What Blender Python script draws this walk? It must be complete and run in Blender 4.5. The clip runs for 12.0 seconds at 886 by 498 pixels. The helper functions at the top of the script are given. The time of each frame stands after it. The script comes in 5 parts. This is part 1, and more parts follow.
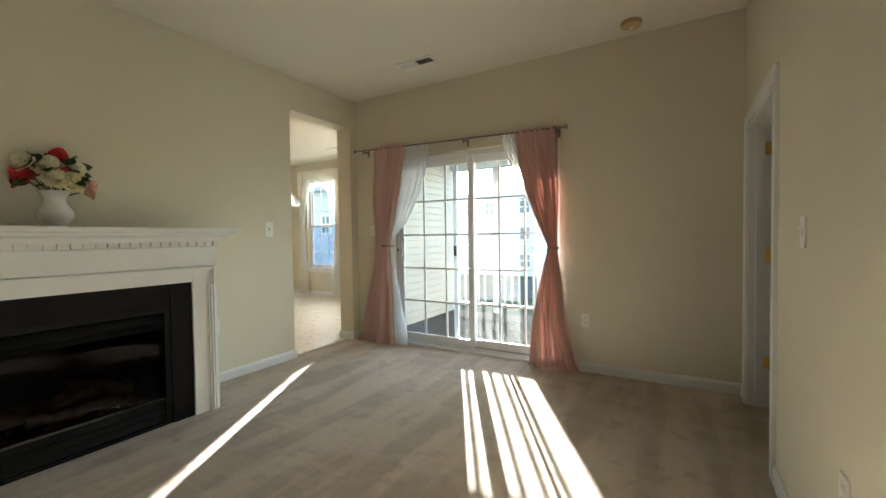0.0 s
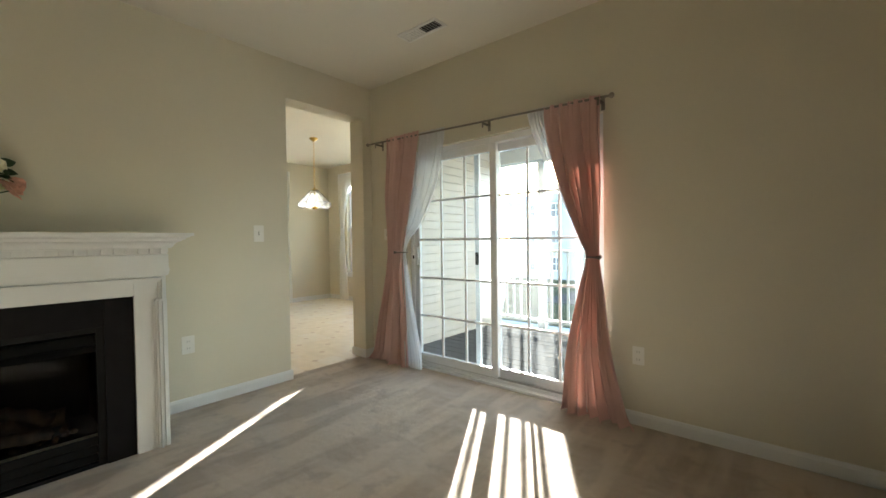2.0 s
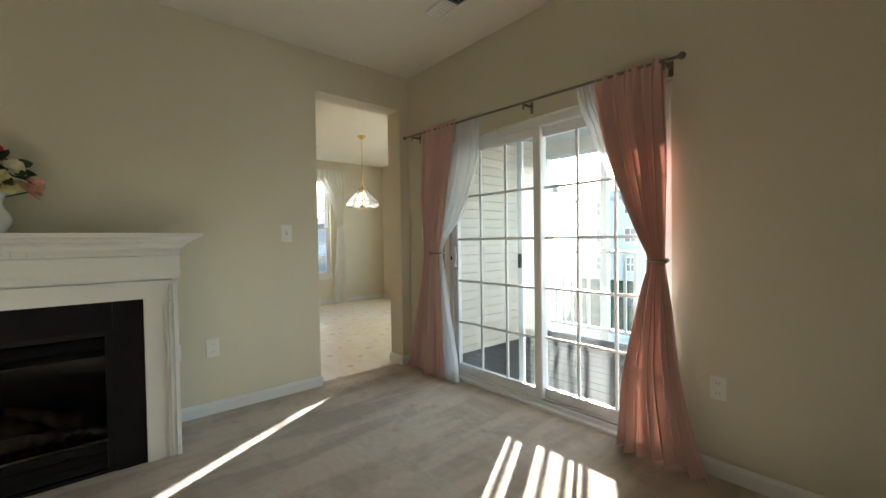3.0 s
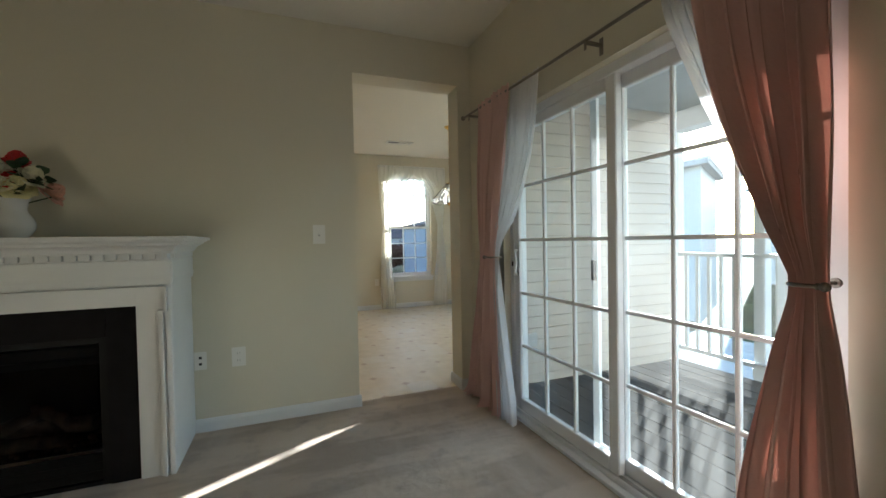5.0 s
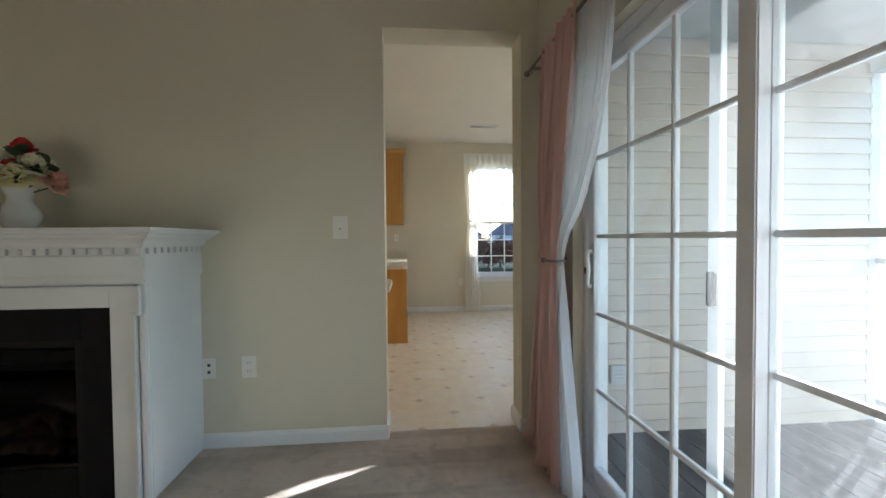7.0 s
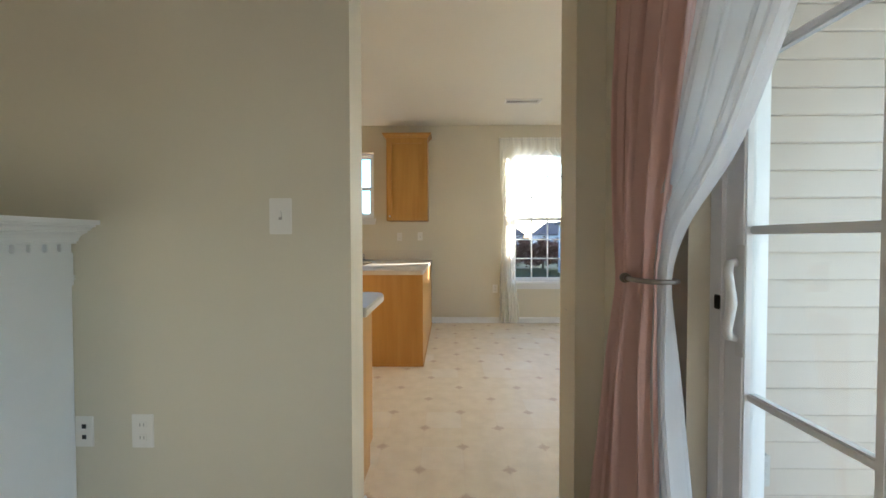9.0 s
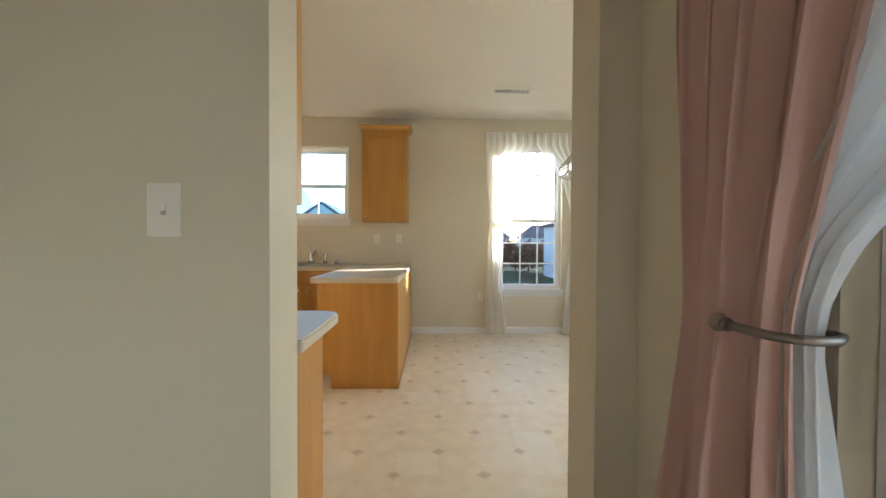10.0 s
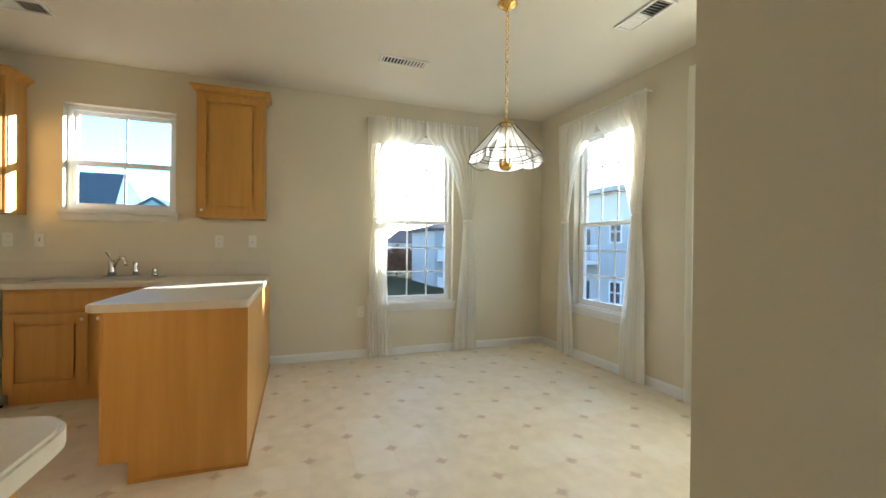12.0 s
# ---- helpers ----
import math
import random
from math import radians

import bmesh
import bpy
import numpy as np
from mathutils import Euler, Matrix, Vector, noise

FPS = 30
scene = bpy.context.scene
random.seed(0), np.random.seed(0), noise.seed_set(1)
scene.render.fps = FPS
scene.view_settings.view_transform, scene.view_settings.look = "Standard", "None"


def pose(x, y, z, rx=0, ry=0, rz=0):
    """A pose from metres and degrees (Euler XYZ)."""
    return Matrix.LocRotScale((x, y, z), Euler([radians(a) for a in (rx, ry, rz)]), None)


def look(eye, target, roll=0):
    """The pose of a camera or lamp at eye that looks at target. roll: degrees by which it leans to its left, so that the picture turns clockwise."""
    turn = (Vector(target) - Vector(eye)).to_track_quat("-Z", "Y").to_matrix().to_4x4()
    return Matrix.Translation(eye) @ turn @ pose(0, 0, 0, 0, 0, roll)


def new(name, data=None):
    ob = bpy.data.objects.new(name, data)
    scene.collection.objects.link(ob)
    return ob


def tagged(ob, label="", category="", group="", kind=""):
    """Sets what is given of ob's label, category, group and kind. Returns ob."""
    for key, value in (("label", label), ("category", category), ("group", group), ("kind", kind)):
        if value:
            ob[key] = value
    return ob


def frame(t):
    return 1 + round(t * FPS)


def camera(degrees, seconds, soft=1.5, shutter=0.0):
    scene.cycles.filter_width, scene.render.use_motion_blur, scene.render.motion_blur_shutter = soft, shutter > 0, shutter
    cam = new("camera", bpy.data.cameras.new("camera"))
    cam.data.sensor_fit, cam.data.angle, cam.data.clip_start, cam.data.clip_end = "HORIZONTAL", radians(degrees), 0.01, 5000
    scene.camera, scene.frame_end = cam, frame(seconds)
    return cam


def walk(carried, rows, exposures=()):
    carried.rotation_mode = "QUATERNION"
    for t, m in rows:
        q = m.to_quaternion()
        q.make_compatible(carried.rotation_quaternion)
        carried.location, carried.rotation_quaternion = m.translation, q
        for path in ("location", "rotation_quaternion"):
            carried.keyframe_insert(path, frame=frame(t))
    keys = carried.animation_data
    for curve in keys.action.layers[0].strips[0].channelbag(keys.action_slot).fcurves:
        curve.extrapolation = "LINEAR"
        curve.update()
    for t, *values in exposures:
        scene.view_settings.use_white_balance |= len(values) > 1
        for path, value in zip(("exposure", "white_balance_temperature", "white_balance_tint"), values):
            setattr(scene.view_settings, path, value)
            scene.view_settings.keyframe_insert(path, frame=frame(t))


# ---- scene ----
cam = camera(95.3, 12.0)
PATH = [
    (0, (0.025, 0.849, 1.166), (-0.997, 2.568, 1.107), -0.8),
    (0.5, (0.018, 1.05, 1.161), (-1.038, 2.747, 1.109), -0.8),
    (1, (0.041, 1.283, 1.172), (-1.089, 2.931, 1.12), -0.8),
    (1.5, (0.039, 1.503, 1.169), (-1.167, 3.097, 1.12), -0.75),
    (2, (0.008, 1.685, 1.182), (-1.281, 3.213, 1.14), -0.75),
    (2.5, (-0.007, 1.932, 1.19), (-1.427, 3.339, 1.14), -0.8),
    (3, (-0.062, 2.112, 1.184), (-1.584, 3.409, 1.142), -0.85),
    (5, (-0.285, 3.016, 1.195), (-2.151, 3.735, 1.155), -1.1),
    (5.5, (-0.354, 3.217, 1.19), (-2.272, 3.784, 1.156), -0.9),
    (6, (-0.489, 3.39, 1.184), (-2.445, 3.809, 1.146), -0.8),
    (6.5, (-0.66, 3.506, 1.19), (-2.637, 3.802, 1.145), -0.6),
    (7, (-0.846, 3.612, 1.186), (-2.838, 3.789, 1.136), -0.5),
    (7.2, (-0.927, 3.641, 1.182), (-2.921, 3.784, 1.133), -0.5),
    (8.8, (-1.705, 3.835, 1.17), (-3.704, 3.797, 1.12), -0.1),
    (9, (-1.769, 3.842, 1.174), (-3.768, 3.813, 1.124), -0.1),
    (9.5, (-2.014, 3.875, 1.185), (-4.013, 3.854, 1.137), 0.1),
    (10, (-2.232, 3.892, 1.185), (-4.231, 3.934, 1.145), 0.3),
    (10.5, (-2.463, 3.862, 1.18), (-4.454, 4.05, 1.151), 0.4),
    (11, (-2.676, 3.845, 1.181), (-4.643, 4.203, 1.166), 0.6),
    (11.5, (-2.887, 3.834, 1.173), (-4.814, 4.368, 1.162), 0.5),
    (12, (-3.083, 3.845, 1.178), (-4.964, 4.526, 1.167), 0.6),
]
EXPOSURES = [(0.0, 4.02, 6050, 6), (2.5, 3.82, 6050, 6), (5.0, 3.12, 5750, 6), (7.2, 3.4, 5500, 10), (9.5, 3.74, 5850, 11), (12.0, 3.7, 5950, 6)]
walk(cam, [(t, look(eye, target, roll)) for t, eye, target, roll in PATH], EXPOSURES)

# ---- light ----
SUN_AZ, SUN_EL = math.atan2(-0.49, 0.87), radians(11.5)
world = bpy.data.worlds.new("sky")
scene.world = world
world.use_nodes = True
wt = world.node_tree
sky = wt.nodes.new("ShaderNodeTexSky")
sky.sky_type, sky.sun_disc = "NISHITA", False
sky.sun_elevation, sky.sun_rotation = SUN_EL, SUN_AZ % (2 * math.pi)
wt.links.new(sky.outputs[0], wt.nodes["Background"].inputs[0])
wt.nodes["Background"].inputs[1].default_value = 0.12
SUN_DIR = Vector((math.sin(SUN_AZ) * math.cos(SUN_EL), math.cos(SUN_AZ) * math.cos(SUN_EL), math.sin(SUN_EL)))
sun = new("sun", bpy.data.lights.new("sun", "SUN"))
sun.data.energy, sun.data.angle, sun.data.color = 4.3, radians(0.5), (1.0, 0.94, 0.85)
sun.matrix_world = look(SUN_DIR * 60, (0, 0, 0))


# ---- materials ----
def mat(name, color, rough=0.6, metal=0.0, var=0.06, scale=6.0, bump=0.0, bump_scale=200.0, spec=0.5, second=None):
    m = bpy.data.materials.new(name)
    m.use_nodes = True
    t = m.node_tree
    b = t.nodes["Principled BSDF"]
    b.inputs["Roughness"].default_value = rough
    b.inputs["Metallic"].default_value = metal
    b.inputs["Specular IOR Level"].default_value = spec
    co = t.nodes.new("ShaderNodeTexCoord")
    n1 = t.nodes.new("ShaderNodeTexNoise")
    n1.inputs["Scale"].default_value, n1.inputs["Detail"].default_value = scale, 6.0
    t.links.new(co.outputs["Object"], n1.inputs["Vector"])
    mix = t.nodes.new("ShaderNodeMix")
    mix.data_type = "RGBA"
    c2 = second or tuple(max(0.0, c * (1 - 2 * var)) for c in color)
    mix.inputs["A"].default_value = (*c2, 1)
    mix.inputs["B"].default_value = (*color, 1)
    ramp = t.nodes.new("ShaderNodeMapRange")
    ramp.inputs["From Min"].default_value, ramp.inputs["From Max"].default_value = 0.35, 0.6
    t.links.new(n1.outputs["Fac"], ramp.inputs["Value"])
    t.links.new(ramp.outputs["Result"], mix.inputs["Factor"])
    t.links.new(mix.outputs["Result"], b.inputs["Base Color"])
    if bump:
        n2 = t.nodes.new("ShaderNodeTexNoise")
        n2.inputs["Scale"].default_value, n2.inputs["Detail"].default_value = bump_scale, 3.0
        t.links.new(co.outputs["Object"], n2.inputs["Vector"])
        bp = t.nodes.new("ShaderNodeBump")
        bp.inputs["Strength"].default_value, bp.inputs["Distance"].default_value = bump, 0.002
        t.links.new(n2.outputs["Fac"], bp.inputs["Height"])
        t.links.new(bp.outputs["Normal"], b.inputs["Normal"])
    return m


M_WALL = mat("wall_paint", (0.645, 0.60, 0.47), 0.55, var=0.02, scale=1.2, bump=0.12, bump_scale=160)
M_CEIL = mat("ceiling_paint", (0.74, 0.70, 0.60), 0.8, var=0.02, scale=0.8, bump=0.15, bump_scale=120)
M_WHITE = mat("white_trim_paint", (0.74, 0.745, 0.735), 0.35, var=0.02, scale=3, bump=0.03, bump_scale=60)
M_VINYLW = mat("white_vinyl", (0.80, 0.81, 0.82), 0.35, var=0.02, scale=5)
M_COUNTER = mat("laminate", (0.62, 0.56, 0.45), 0.4, var=0.02, scale=60)
M_BLACK = mat("black_metal", (0.006, 0.006, 0.006), 0.5, var=0.1, scale=20, spec=0.15)
M_SLATE = mat("dark_stone", (0.008, 0.007, 0.008), 0.6, var=0.15, scale=14, spec=0.12)
M_CHROME = mat("chrome", (0.6, 0.6, 0.6), 0.15, 1.0, var=0.03)
M_STEEL = mat("stainless_steel", (0.5, 0.5, 0.5), 0.3, 1.0, var=0.05)
M_BRASS = mat("brass", (0.82, 0.58, 0.19), 0.42, 0.75, var=0.05)
M_POLISHED = mat("polished_brass", (0.78, 0.54, 0.17), 0.24, 1.0, var=0.05)
M_PEWTER = mat("pewter", (0.28, 0.25, 0.22), 0.4, 0.9, var=0.1)
M_PLASTIC = mat("white_plastic", (0.78, 0.76, 0.70), 0.4, var=0.02)
M_SLOT = mat("grey_slot", (0.42, 0.40, 0.36), 0.6)
M_DARK = mat("dark_slot", (0.02, 0.02, 0.02), 0.6)
M_CERAMIC = mat("white_ceramic", (0.78, 0.77, 0.74), 0.2, var=0.02)
M_SIDING = mat("beige_siding", (0.45, 0.40, 0.345), 0.5, var=0.03, scale=2)
M_GRASS = mat("lawn", (0.04, 0.052, 0.022), 0.9, var=0.25, scale=0.3, spec=0.05)


def math_node(t, op, a, b=None, c=None):
    n = t.nodes.new("ShaderNodeMath")
    n.operation = op
    for i, v in enumerate((a, b, c)):
        if v is None:
            continue
        if isinstance(v, (int, float)):
            n.inputs[i].default_value = v
        else:
            t.links.new(v, n.inputs[i])
    return n.outputs[0]


def blend(t, fac, a, b):
    n = t.nodes.new("ShaderNodeMix")
    n.data_type = "RGBA"
    for key, v in (("Factor", fac), ("A", a), ("B", b)):
        if isinstance(v, (int, float)):
            n.inputs[key].default_value = v
        elif isinstance(v, tuple):
            n.inputs[key].default_value = (*v, 1)
        else:
            t.links.new(v, n.inputs[key])
    return n.outputs["Result"]


def noise_node(t, scale, stretch=(1, 1, 1), detail=4.0, turn=0.0):
    co, mp, n = t.nodes.new("ShaderNodeTexCoord"), t.nodes.new("ShaderNodeMapping"), t.nodes.new("ShaderNodeTexNoise")
    mp.inputs["Scale"].default_value = stretch
    mp.inputs["Rotation"].default_value = (0, 0, turn)
    n.inputs["Scale"].default_value, n.inputs["Detail"].default_value = scale, detail
    t.links.new(co.outputs["Object"], mp.inputs["Vector"])
    t.links.new(mp.outputs[0], n.inputs["Vector"])
    return n.outputs["Fac"]


def ramp_node(t, v, lo, hi):
    n = t.nodes.new("ShaderNodeMapRange")
    n.inputs["From Min"].default_value, n.inputs["From Max"].default_value = lo, hi
    t.links.new(v, n.inputs["Value"])
    return n.outputs["Result"]


def carpet():
    m = bpy.data.materials.new("carpet")
    m.use_nodes = True
    t = m.node_tree
    b = t.nodes["Principled BSDF"]
    b.inputs["Roughness"].default_value, b.inputs["Specular IOR Level"].default_value = 0.95, 0.05
    b.inputs["Sheen Weight"].default_value, b.inputs["Sheen Roughness"].default_value = 0.25, 0.6
    strokes = ramp_node(t, noise_node(t, 1.0, (5.5, 0.9, 1), 3.0, 0.45), 0.44, 0.56)
    strokes2 = ramp_node(t, noise_node(t, 1.0, (1.2, 4.5, 1), 3.0, -0.3), 0.45, 0.62)
    marks = ramp_node(t, noise_node(t, 7.0, (1, 1, 1), 5.0), 0.56, 0.68)
    tuft = ramp_node(t, noise_node(t, 260.0, (1, 1, 1), 2.0), 0.3, 0.7)
    c = blend(t, strokes, (0.355, 0.277, 0.202), (0.54, 0.44, 0.34))
    c = blend(t, math_node(t, "MULTIPLY", strokes2, 0.5), c, (0.56, 0.48, 0.40))
    c = blend(t, math_node(t, "MULTIPLY", marks, 0.6), c, (0.27, 0.215, 0.17))
    c = blend(t, math_node(t, "MULTIPLY", tuft, 0.45), c, (0.62, 0.53, 0.425))
    t.links.new(c, b.inputs["Base Color"])
    bp = t.nodes.new("ShaderNodeBump")
    bp.inputs["Strength"].default_value, bp.inputs["Distance"].default_value = 0.9, 0.006
    h = math_node(t, "ADD", noise_node(t, 220.0, (1, 1, 1), 3.0), math_node(t, "MULTIPLY", noise_node(t, 18.0, (1, 1, 1), 4.0), 1.6))
    t.links.new(h, bp.inputs["Height"])
    t.links.new(bp.outputs[0], b.inputs["Normal"])
    return m


def vinyl():
    """Cream sheet vinyl: 9 inch tile print with a tan diamond at every other corner."""
    m = bpy.data.materials.new("sheet_vinyl")
    m.use_nodes = True
    t = m.node_tree
    b = t.nodes["Principled BSDF"]
    co, sp = t.nodes.new("ShaderNodeTexCoord"), t.nodes.new("ShaderNodeSeparateXYZ")
    t.links.new(co.outputs["Object"], sp.inputs[0])
    P = 0.2286
    a = math_node(t, "DIVIDE", math_node(t, "ADD", sp.outputs[0], 4.944), P)
    e = math_node(t, "DIVIDE", math_node(t, "SUBTRACT", sp.outputs[1], 4.834), P)
    u = math_node(t, "MULTIPLY", math_node(t, "ADD", a, e), 0.5)
    v = math_node(t, "MULTIPLY", math_node(t, "SUBTRACT", a, e), 0.5)

    def off(x):
        return math_node(t, "ABSOLUTE", math_node(t, "SUBTRACT", x, math_node(t, "ROUND", x)))
    wob = math_node(t, "MULTIPLY", math_node(t, "SUBTRACT", noise_node(t, 60.0), 0.5), 0.10)
    d = math_node(t, "ADD", math_node(t, "MAXIMUM", off(u), off(v)), wob)
    spot = math_node(t, "SUBTRACT", 1.0, ramp_node(t, d, 0.05, 0.105))
    line = math_node(t, "SUBTRACT", 1.0, ramp_node(t, math_node(t, "MINIMUM", off(a), off(e)), 0.008, 0.03))
    wn = t.nodes.new("ShaderNodeTexWhiteNoise")
    cb = t.nodes.new("ShaderNodeCombineXYZ")
    t.links.new(math_node(t, "FLOOR", a), cb.inputs[0]), t.links.new(math_node(t, "FLOOR", e), cb.inputs[1])
    t.links.new(cb.outputs[0], wn.inputs["Vector"])
    mott = ramp_node(t, noise_node(t, 9.0, detail=6.0), 0.35, 0.65)
    c = blend(t, mott, (0.71, 0.62, 0.46), (0.79, 0.70, 0.54))
    c = blend(t, math_node(t, "MULTIPLY", ramp_node(t, wn.outputs["Value"], 0.6, 0.95), 0.4), c, (0.82, 0.78, 0.69))
    c = blend(t, math_node(t, "MULTIPLY", line, 0.08), c, (0.56, 0.47, 0.34))
    c = blend(t, math_node(t, "MULTIPLY", spot, 0.68), c, (0.50, 0.36, 0.25))
    t.links.new(c, b.inputs["Base Color"])
    t.links.new(math_node(t, "MULTIPLY_ADD", noise_node(t, 5.0), 0.25, 0.36), b.inputs["Roughness"])
    b.inputs["Specular IOR Level"].default_value = 0.35
    bp = t.nodes.new("ShaderNodeBump")
    bp.inputs["Strength"].default_value, bp.inputs["Distance"].default_value = 0.12, 0.002
    t.links.new(noise_node(t, 45.0), bp.inputs["Height"])
    t.links.new(bp.outputs[0], b.inputs["Normal"])
    return m


def wood(name, light, dark, stretch=(14, 14, 0.9), rough=0.38):
    m = bpy.data.materials.new(name)
    m.use_nodes = True
    t = m.node_tree
    b = t.nodes["Principled BSDF"]
    grain = ramp_node(t, noise_node(t, 1.6, stretch, 8.0), 0.38, 0.62)
    fine = ramp_node(t, noise_node(t, 9.0, stretch, 5.0), 0.35, 0.75)
    info = t.nodes.new("ShaderNodeObjectInfo")
    c = blend(t, grain, dark, light)
    c = blend(t, math_node(t, "MULTIPLY", fine, 0.25), c, dark)
    c = blend(t, math_node(t, "MULTIPLY", info.outputs["Random"], 0.18), c, dark)
    t.links.new(c, b.inputs["Base Color"])
    b.inputs["Roughness"].default_value = rough
    bp = t.nodes.new("ShaderNodeBump")
    bp.inputs["Strength"].default_value, bp.inputs["Distance"].default_value = 0.12, 0.001
    t.links.new(noise_node(t, 9.0, stretch, 5.0), bp.inputs["Height"])
    t.links.new(bp.outputs[0], b.inputs["Normal"])
    return m


M_CARPET, M_FLOORV = carpet(), vinyl()
M_OAK = wood("oak", (0.54, 0.29, 0.07), (0.48, 0.243, 0.054))
M_EXTW = mat("weathered_white_paint", (0.50, 0.51, 0.52), 0.5, var=0.06, scale=4)
M_DECK = wood("deck_wood", (0.095, 0.089, 0.085), (0.06, 0.056, 0.054), (0.9, 14, 14), 0.9)

M_DECK.node_tree.nodes["Principled BSDF"].inputs["Specular IOR Level"].default_value = 0.0


def cloth(name, color, transp, transl, through_color=None):
    m = bpy.data.materials.new(name)
    m.use_nodes = True
    t = m.node_tree
    b = t.nodes["Principled BSDF"]
    b.inputs["Base Color"].default_value = (*color, 1)
    b.inputs["Roughness"].default_value = 0.85
    b.inputs["Specular IOR Level"].default_value = 0.15
    co = t.nodes.new("ShaderNodeTexCoord")
    n2 = t.nodes.new("ShaderNodeTexNoise")
    n2.inputs["Scale"].default_value = 60
    t.links.new(co.outputs["Object"], n2.inputs["Vector"])
    bp = t.nodes.new("ShaderNodeBump")
    bp.inputs["Strength"].default_value, bp.inputs["Distance"].default_value = 0.25, 0.004
    t.links.new(n2.outputs["Fac"], bp.inputs["Height"])
    t.links.new(bp.outputs["Normal"], b.inputs["Normal"])
    tl = t.nodes.new("ShaderNodeBsdfTranslucent")
    tl.inputs["Color"].default_value = (*(through_color or color), 1)
    tr = t.nodes.new("ShaderNodeBsdfTransparent")
    m1, m2 = t.nodes.new("ShaderNodeMixShader"), t.nodes.new("ShaderNodeMixShader")
    m1.inputs[0].default_value, m2.inputs[0].default_value = transl, transp
    t.links.new(b.outputs[0], m1.inputs[1]), t.links.new(tl.outputs[0], m1.inputs[2])
    t.links.new(m1.outputs[0], m2.inputs[1]), t.links.new(tr.outputs[0], m2.inputs[2])
    t.links.new(m2.outputs[0], t.nodes["Material Output"].inputs[0])
    return m


M_PINK = cloth("pink_cloth", (0.66, 0.455, 0.41), 0.0, 0.028, (0.82, 0.32, 0.22))
M_SHEER = cloth("white_sheer", (0.86, 0.86, 0.87), 0.28, 0.45)
M_SHEERK = cloth("cream_sheer", (0.97, 0.96, 0.91), 0.15, 0.58)
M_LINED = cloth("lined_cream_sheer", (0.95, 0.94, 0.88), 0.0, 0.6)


def glass(name, tint=(1, 1, 1), gloss=1.0, milk=0.0):
    m = bpy.data.materials.new(name)
    m.use_nodes = True
    t = m.node_tree
    tr, gl = t.nodes.new("ShaderNodeBsdfTransparent"), t.nodes.new("ShaderNodeBsdfGlossy")
    tr.inputs[0].default_value = (*tint, 1)
    gl.inputs["Roughness"].default_value = 0.01
    fr, mx = t.nodes.new("ShaderNodeLayerWeight"), t.nodes.new("ShaderNodeMixShader")
    fr.inputs[0].default_value = 0.5
    po, mu = t.nodes.new("ShaderNodeMath"), t.nodes.new("ShaderNodeMath")
    po.operation, mu.operation = "POWER", "MULTIPLY_ADD"
    po.inputs[1].default_value = 4.0
    mu.inputs[1].default_value, mu.inputs[2].default_value = 0.7 * gloss, 0.035 * gloss
    t.links.new(fr.outputs["Facing"], po.inputs[0])
    t.links.new(po.outputs[0], mu.inputs[0])
    t.links.new(mu.outputs[0], mx.inputs[0])
    tl, mk = t.nodes.new("ShaderNodeBsdfTranslucent"), t.nodes.new("ShaderNodeMixShader")
    tl.inputs[0].default_value, mk.inputs[0].default_value = (0.95, 0.95, 0.92, 1), milk
    if milk:
        smear = ramp_node(t, noise_node(t, 2.2, (1, 1, 0.6), 5.0), 0.35, 0.7)
        specks = ramp_node(t, noise_node(t, 45.0, (1, 1, 1), 4.0), 0.5, 0.8)
        dust = math_node(t, "MULTIPLY_ADD", smear, milk, math_node(t, "MULTIPLY_ADD", specks, milk * 0.7, milk * 0.4))
        t.links.new(dust, mk.inputs[0])
    t.links.new(tr.outputs[0], mk.inputs[1]), t.links.new(tl.outputs[0], mk.inputs[2])
    t.links.new(mk.outputs[0], mx.inputs[1]), t.links.new(gl.outputs[0], mx.inputs[2])
    t.links.new(mx.outputs[0], t.nodes["Material Output"].inputs[0])
    return m


M_GLASS = glass("window_glass")
M_GLASSD = glass("dusty_door_glass", (0.90, 0.95, 0.97), 1.0, 0.018)
M_GLASSK = glass("kitchen_window_glass", (0.60, 0.78, 0.90))
M_MESH = glass("insect_screen_mesh", (0.74, 0.77, 0.84), 0.0)


# ---- building helpers ----
def box(bm, x0, x1, y0, y1, z0, z1):
    vs = [bm.verts.new(p) for p in ((x0, y0, z0), (x1, y0, z0), (x1, y1, z0), (x0, y1, z0), (x0, y0, z1), (x1, y0, z1), (x1, y1, z1), (x0, y1, z1))]
    for f in ((3, 2, 1, 0), (4, 5, 6, 7), (0, 1, 5, 4), (1, 2, 6, 5), (2, 3, 7, 6), (3, 0, 4, 7)):
        bm.faces.new([vs[i] for i in f])
    return vs


def tube(bm, p, q, r, r2=None, n=12, caps=True):
    p, q = Vector(p), Vector(q)
    m = Matrix.Translation((p + q) / 2) @ (q - p).to_track_quat("Z", "Y").to_matrix().to_4x4()
    bmesh.ops.create_cone(bm, cap_ends=caps, segments=n, radius1=r, radius2=r if r2 is None else r2, depth=(q - p).length, matrix=m)


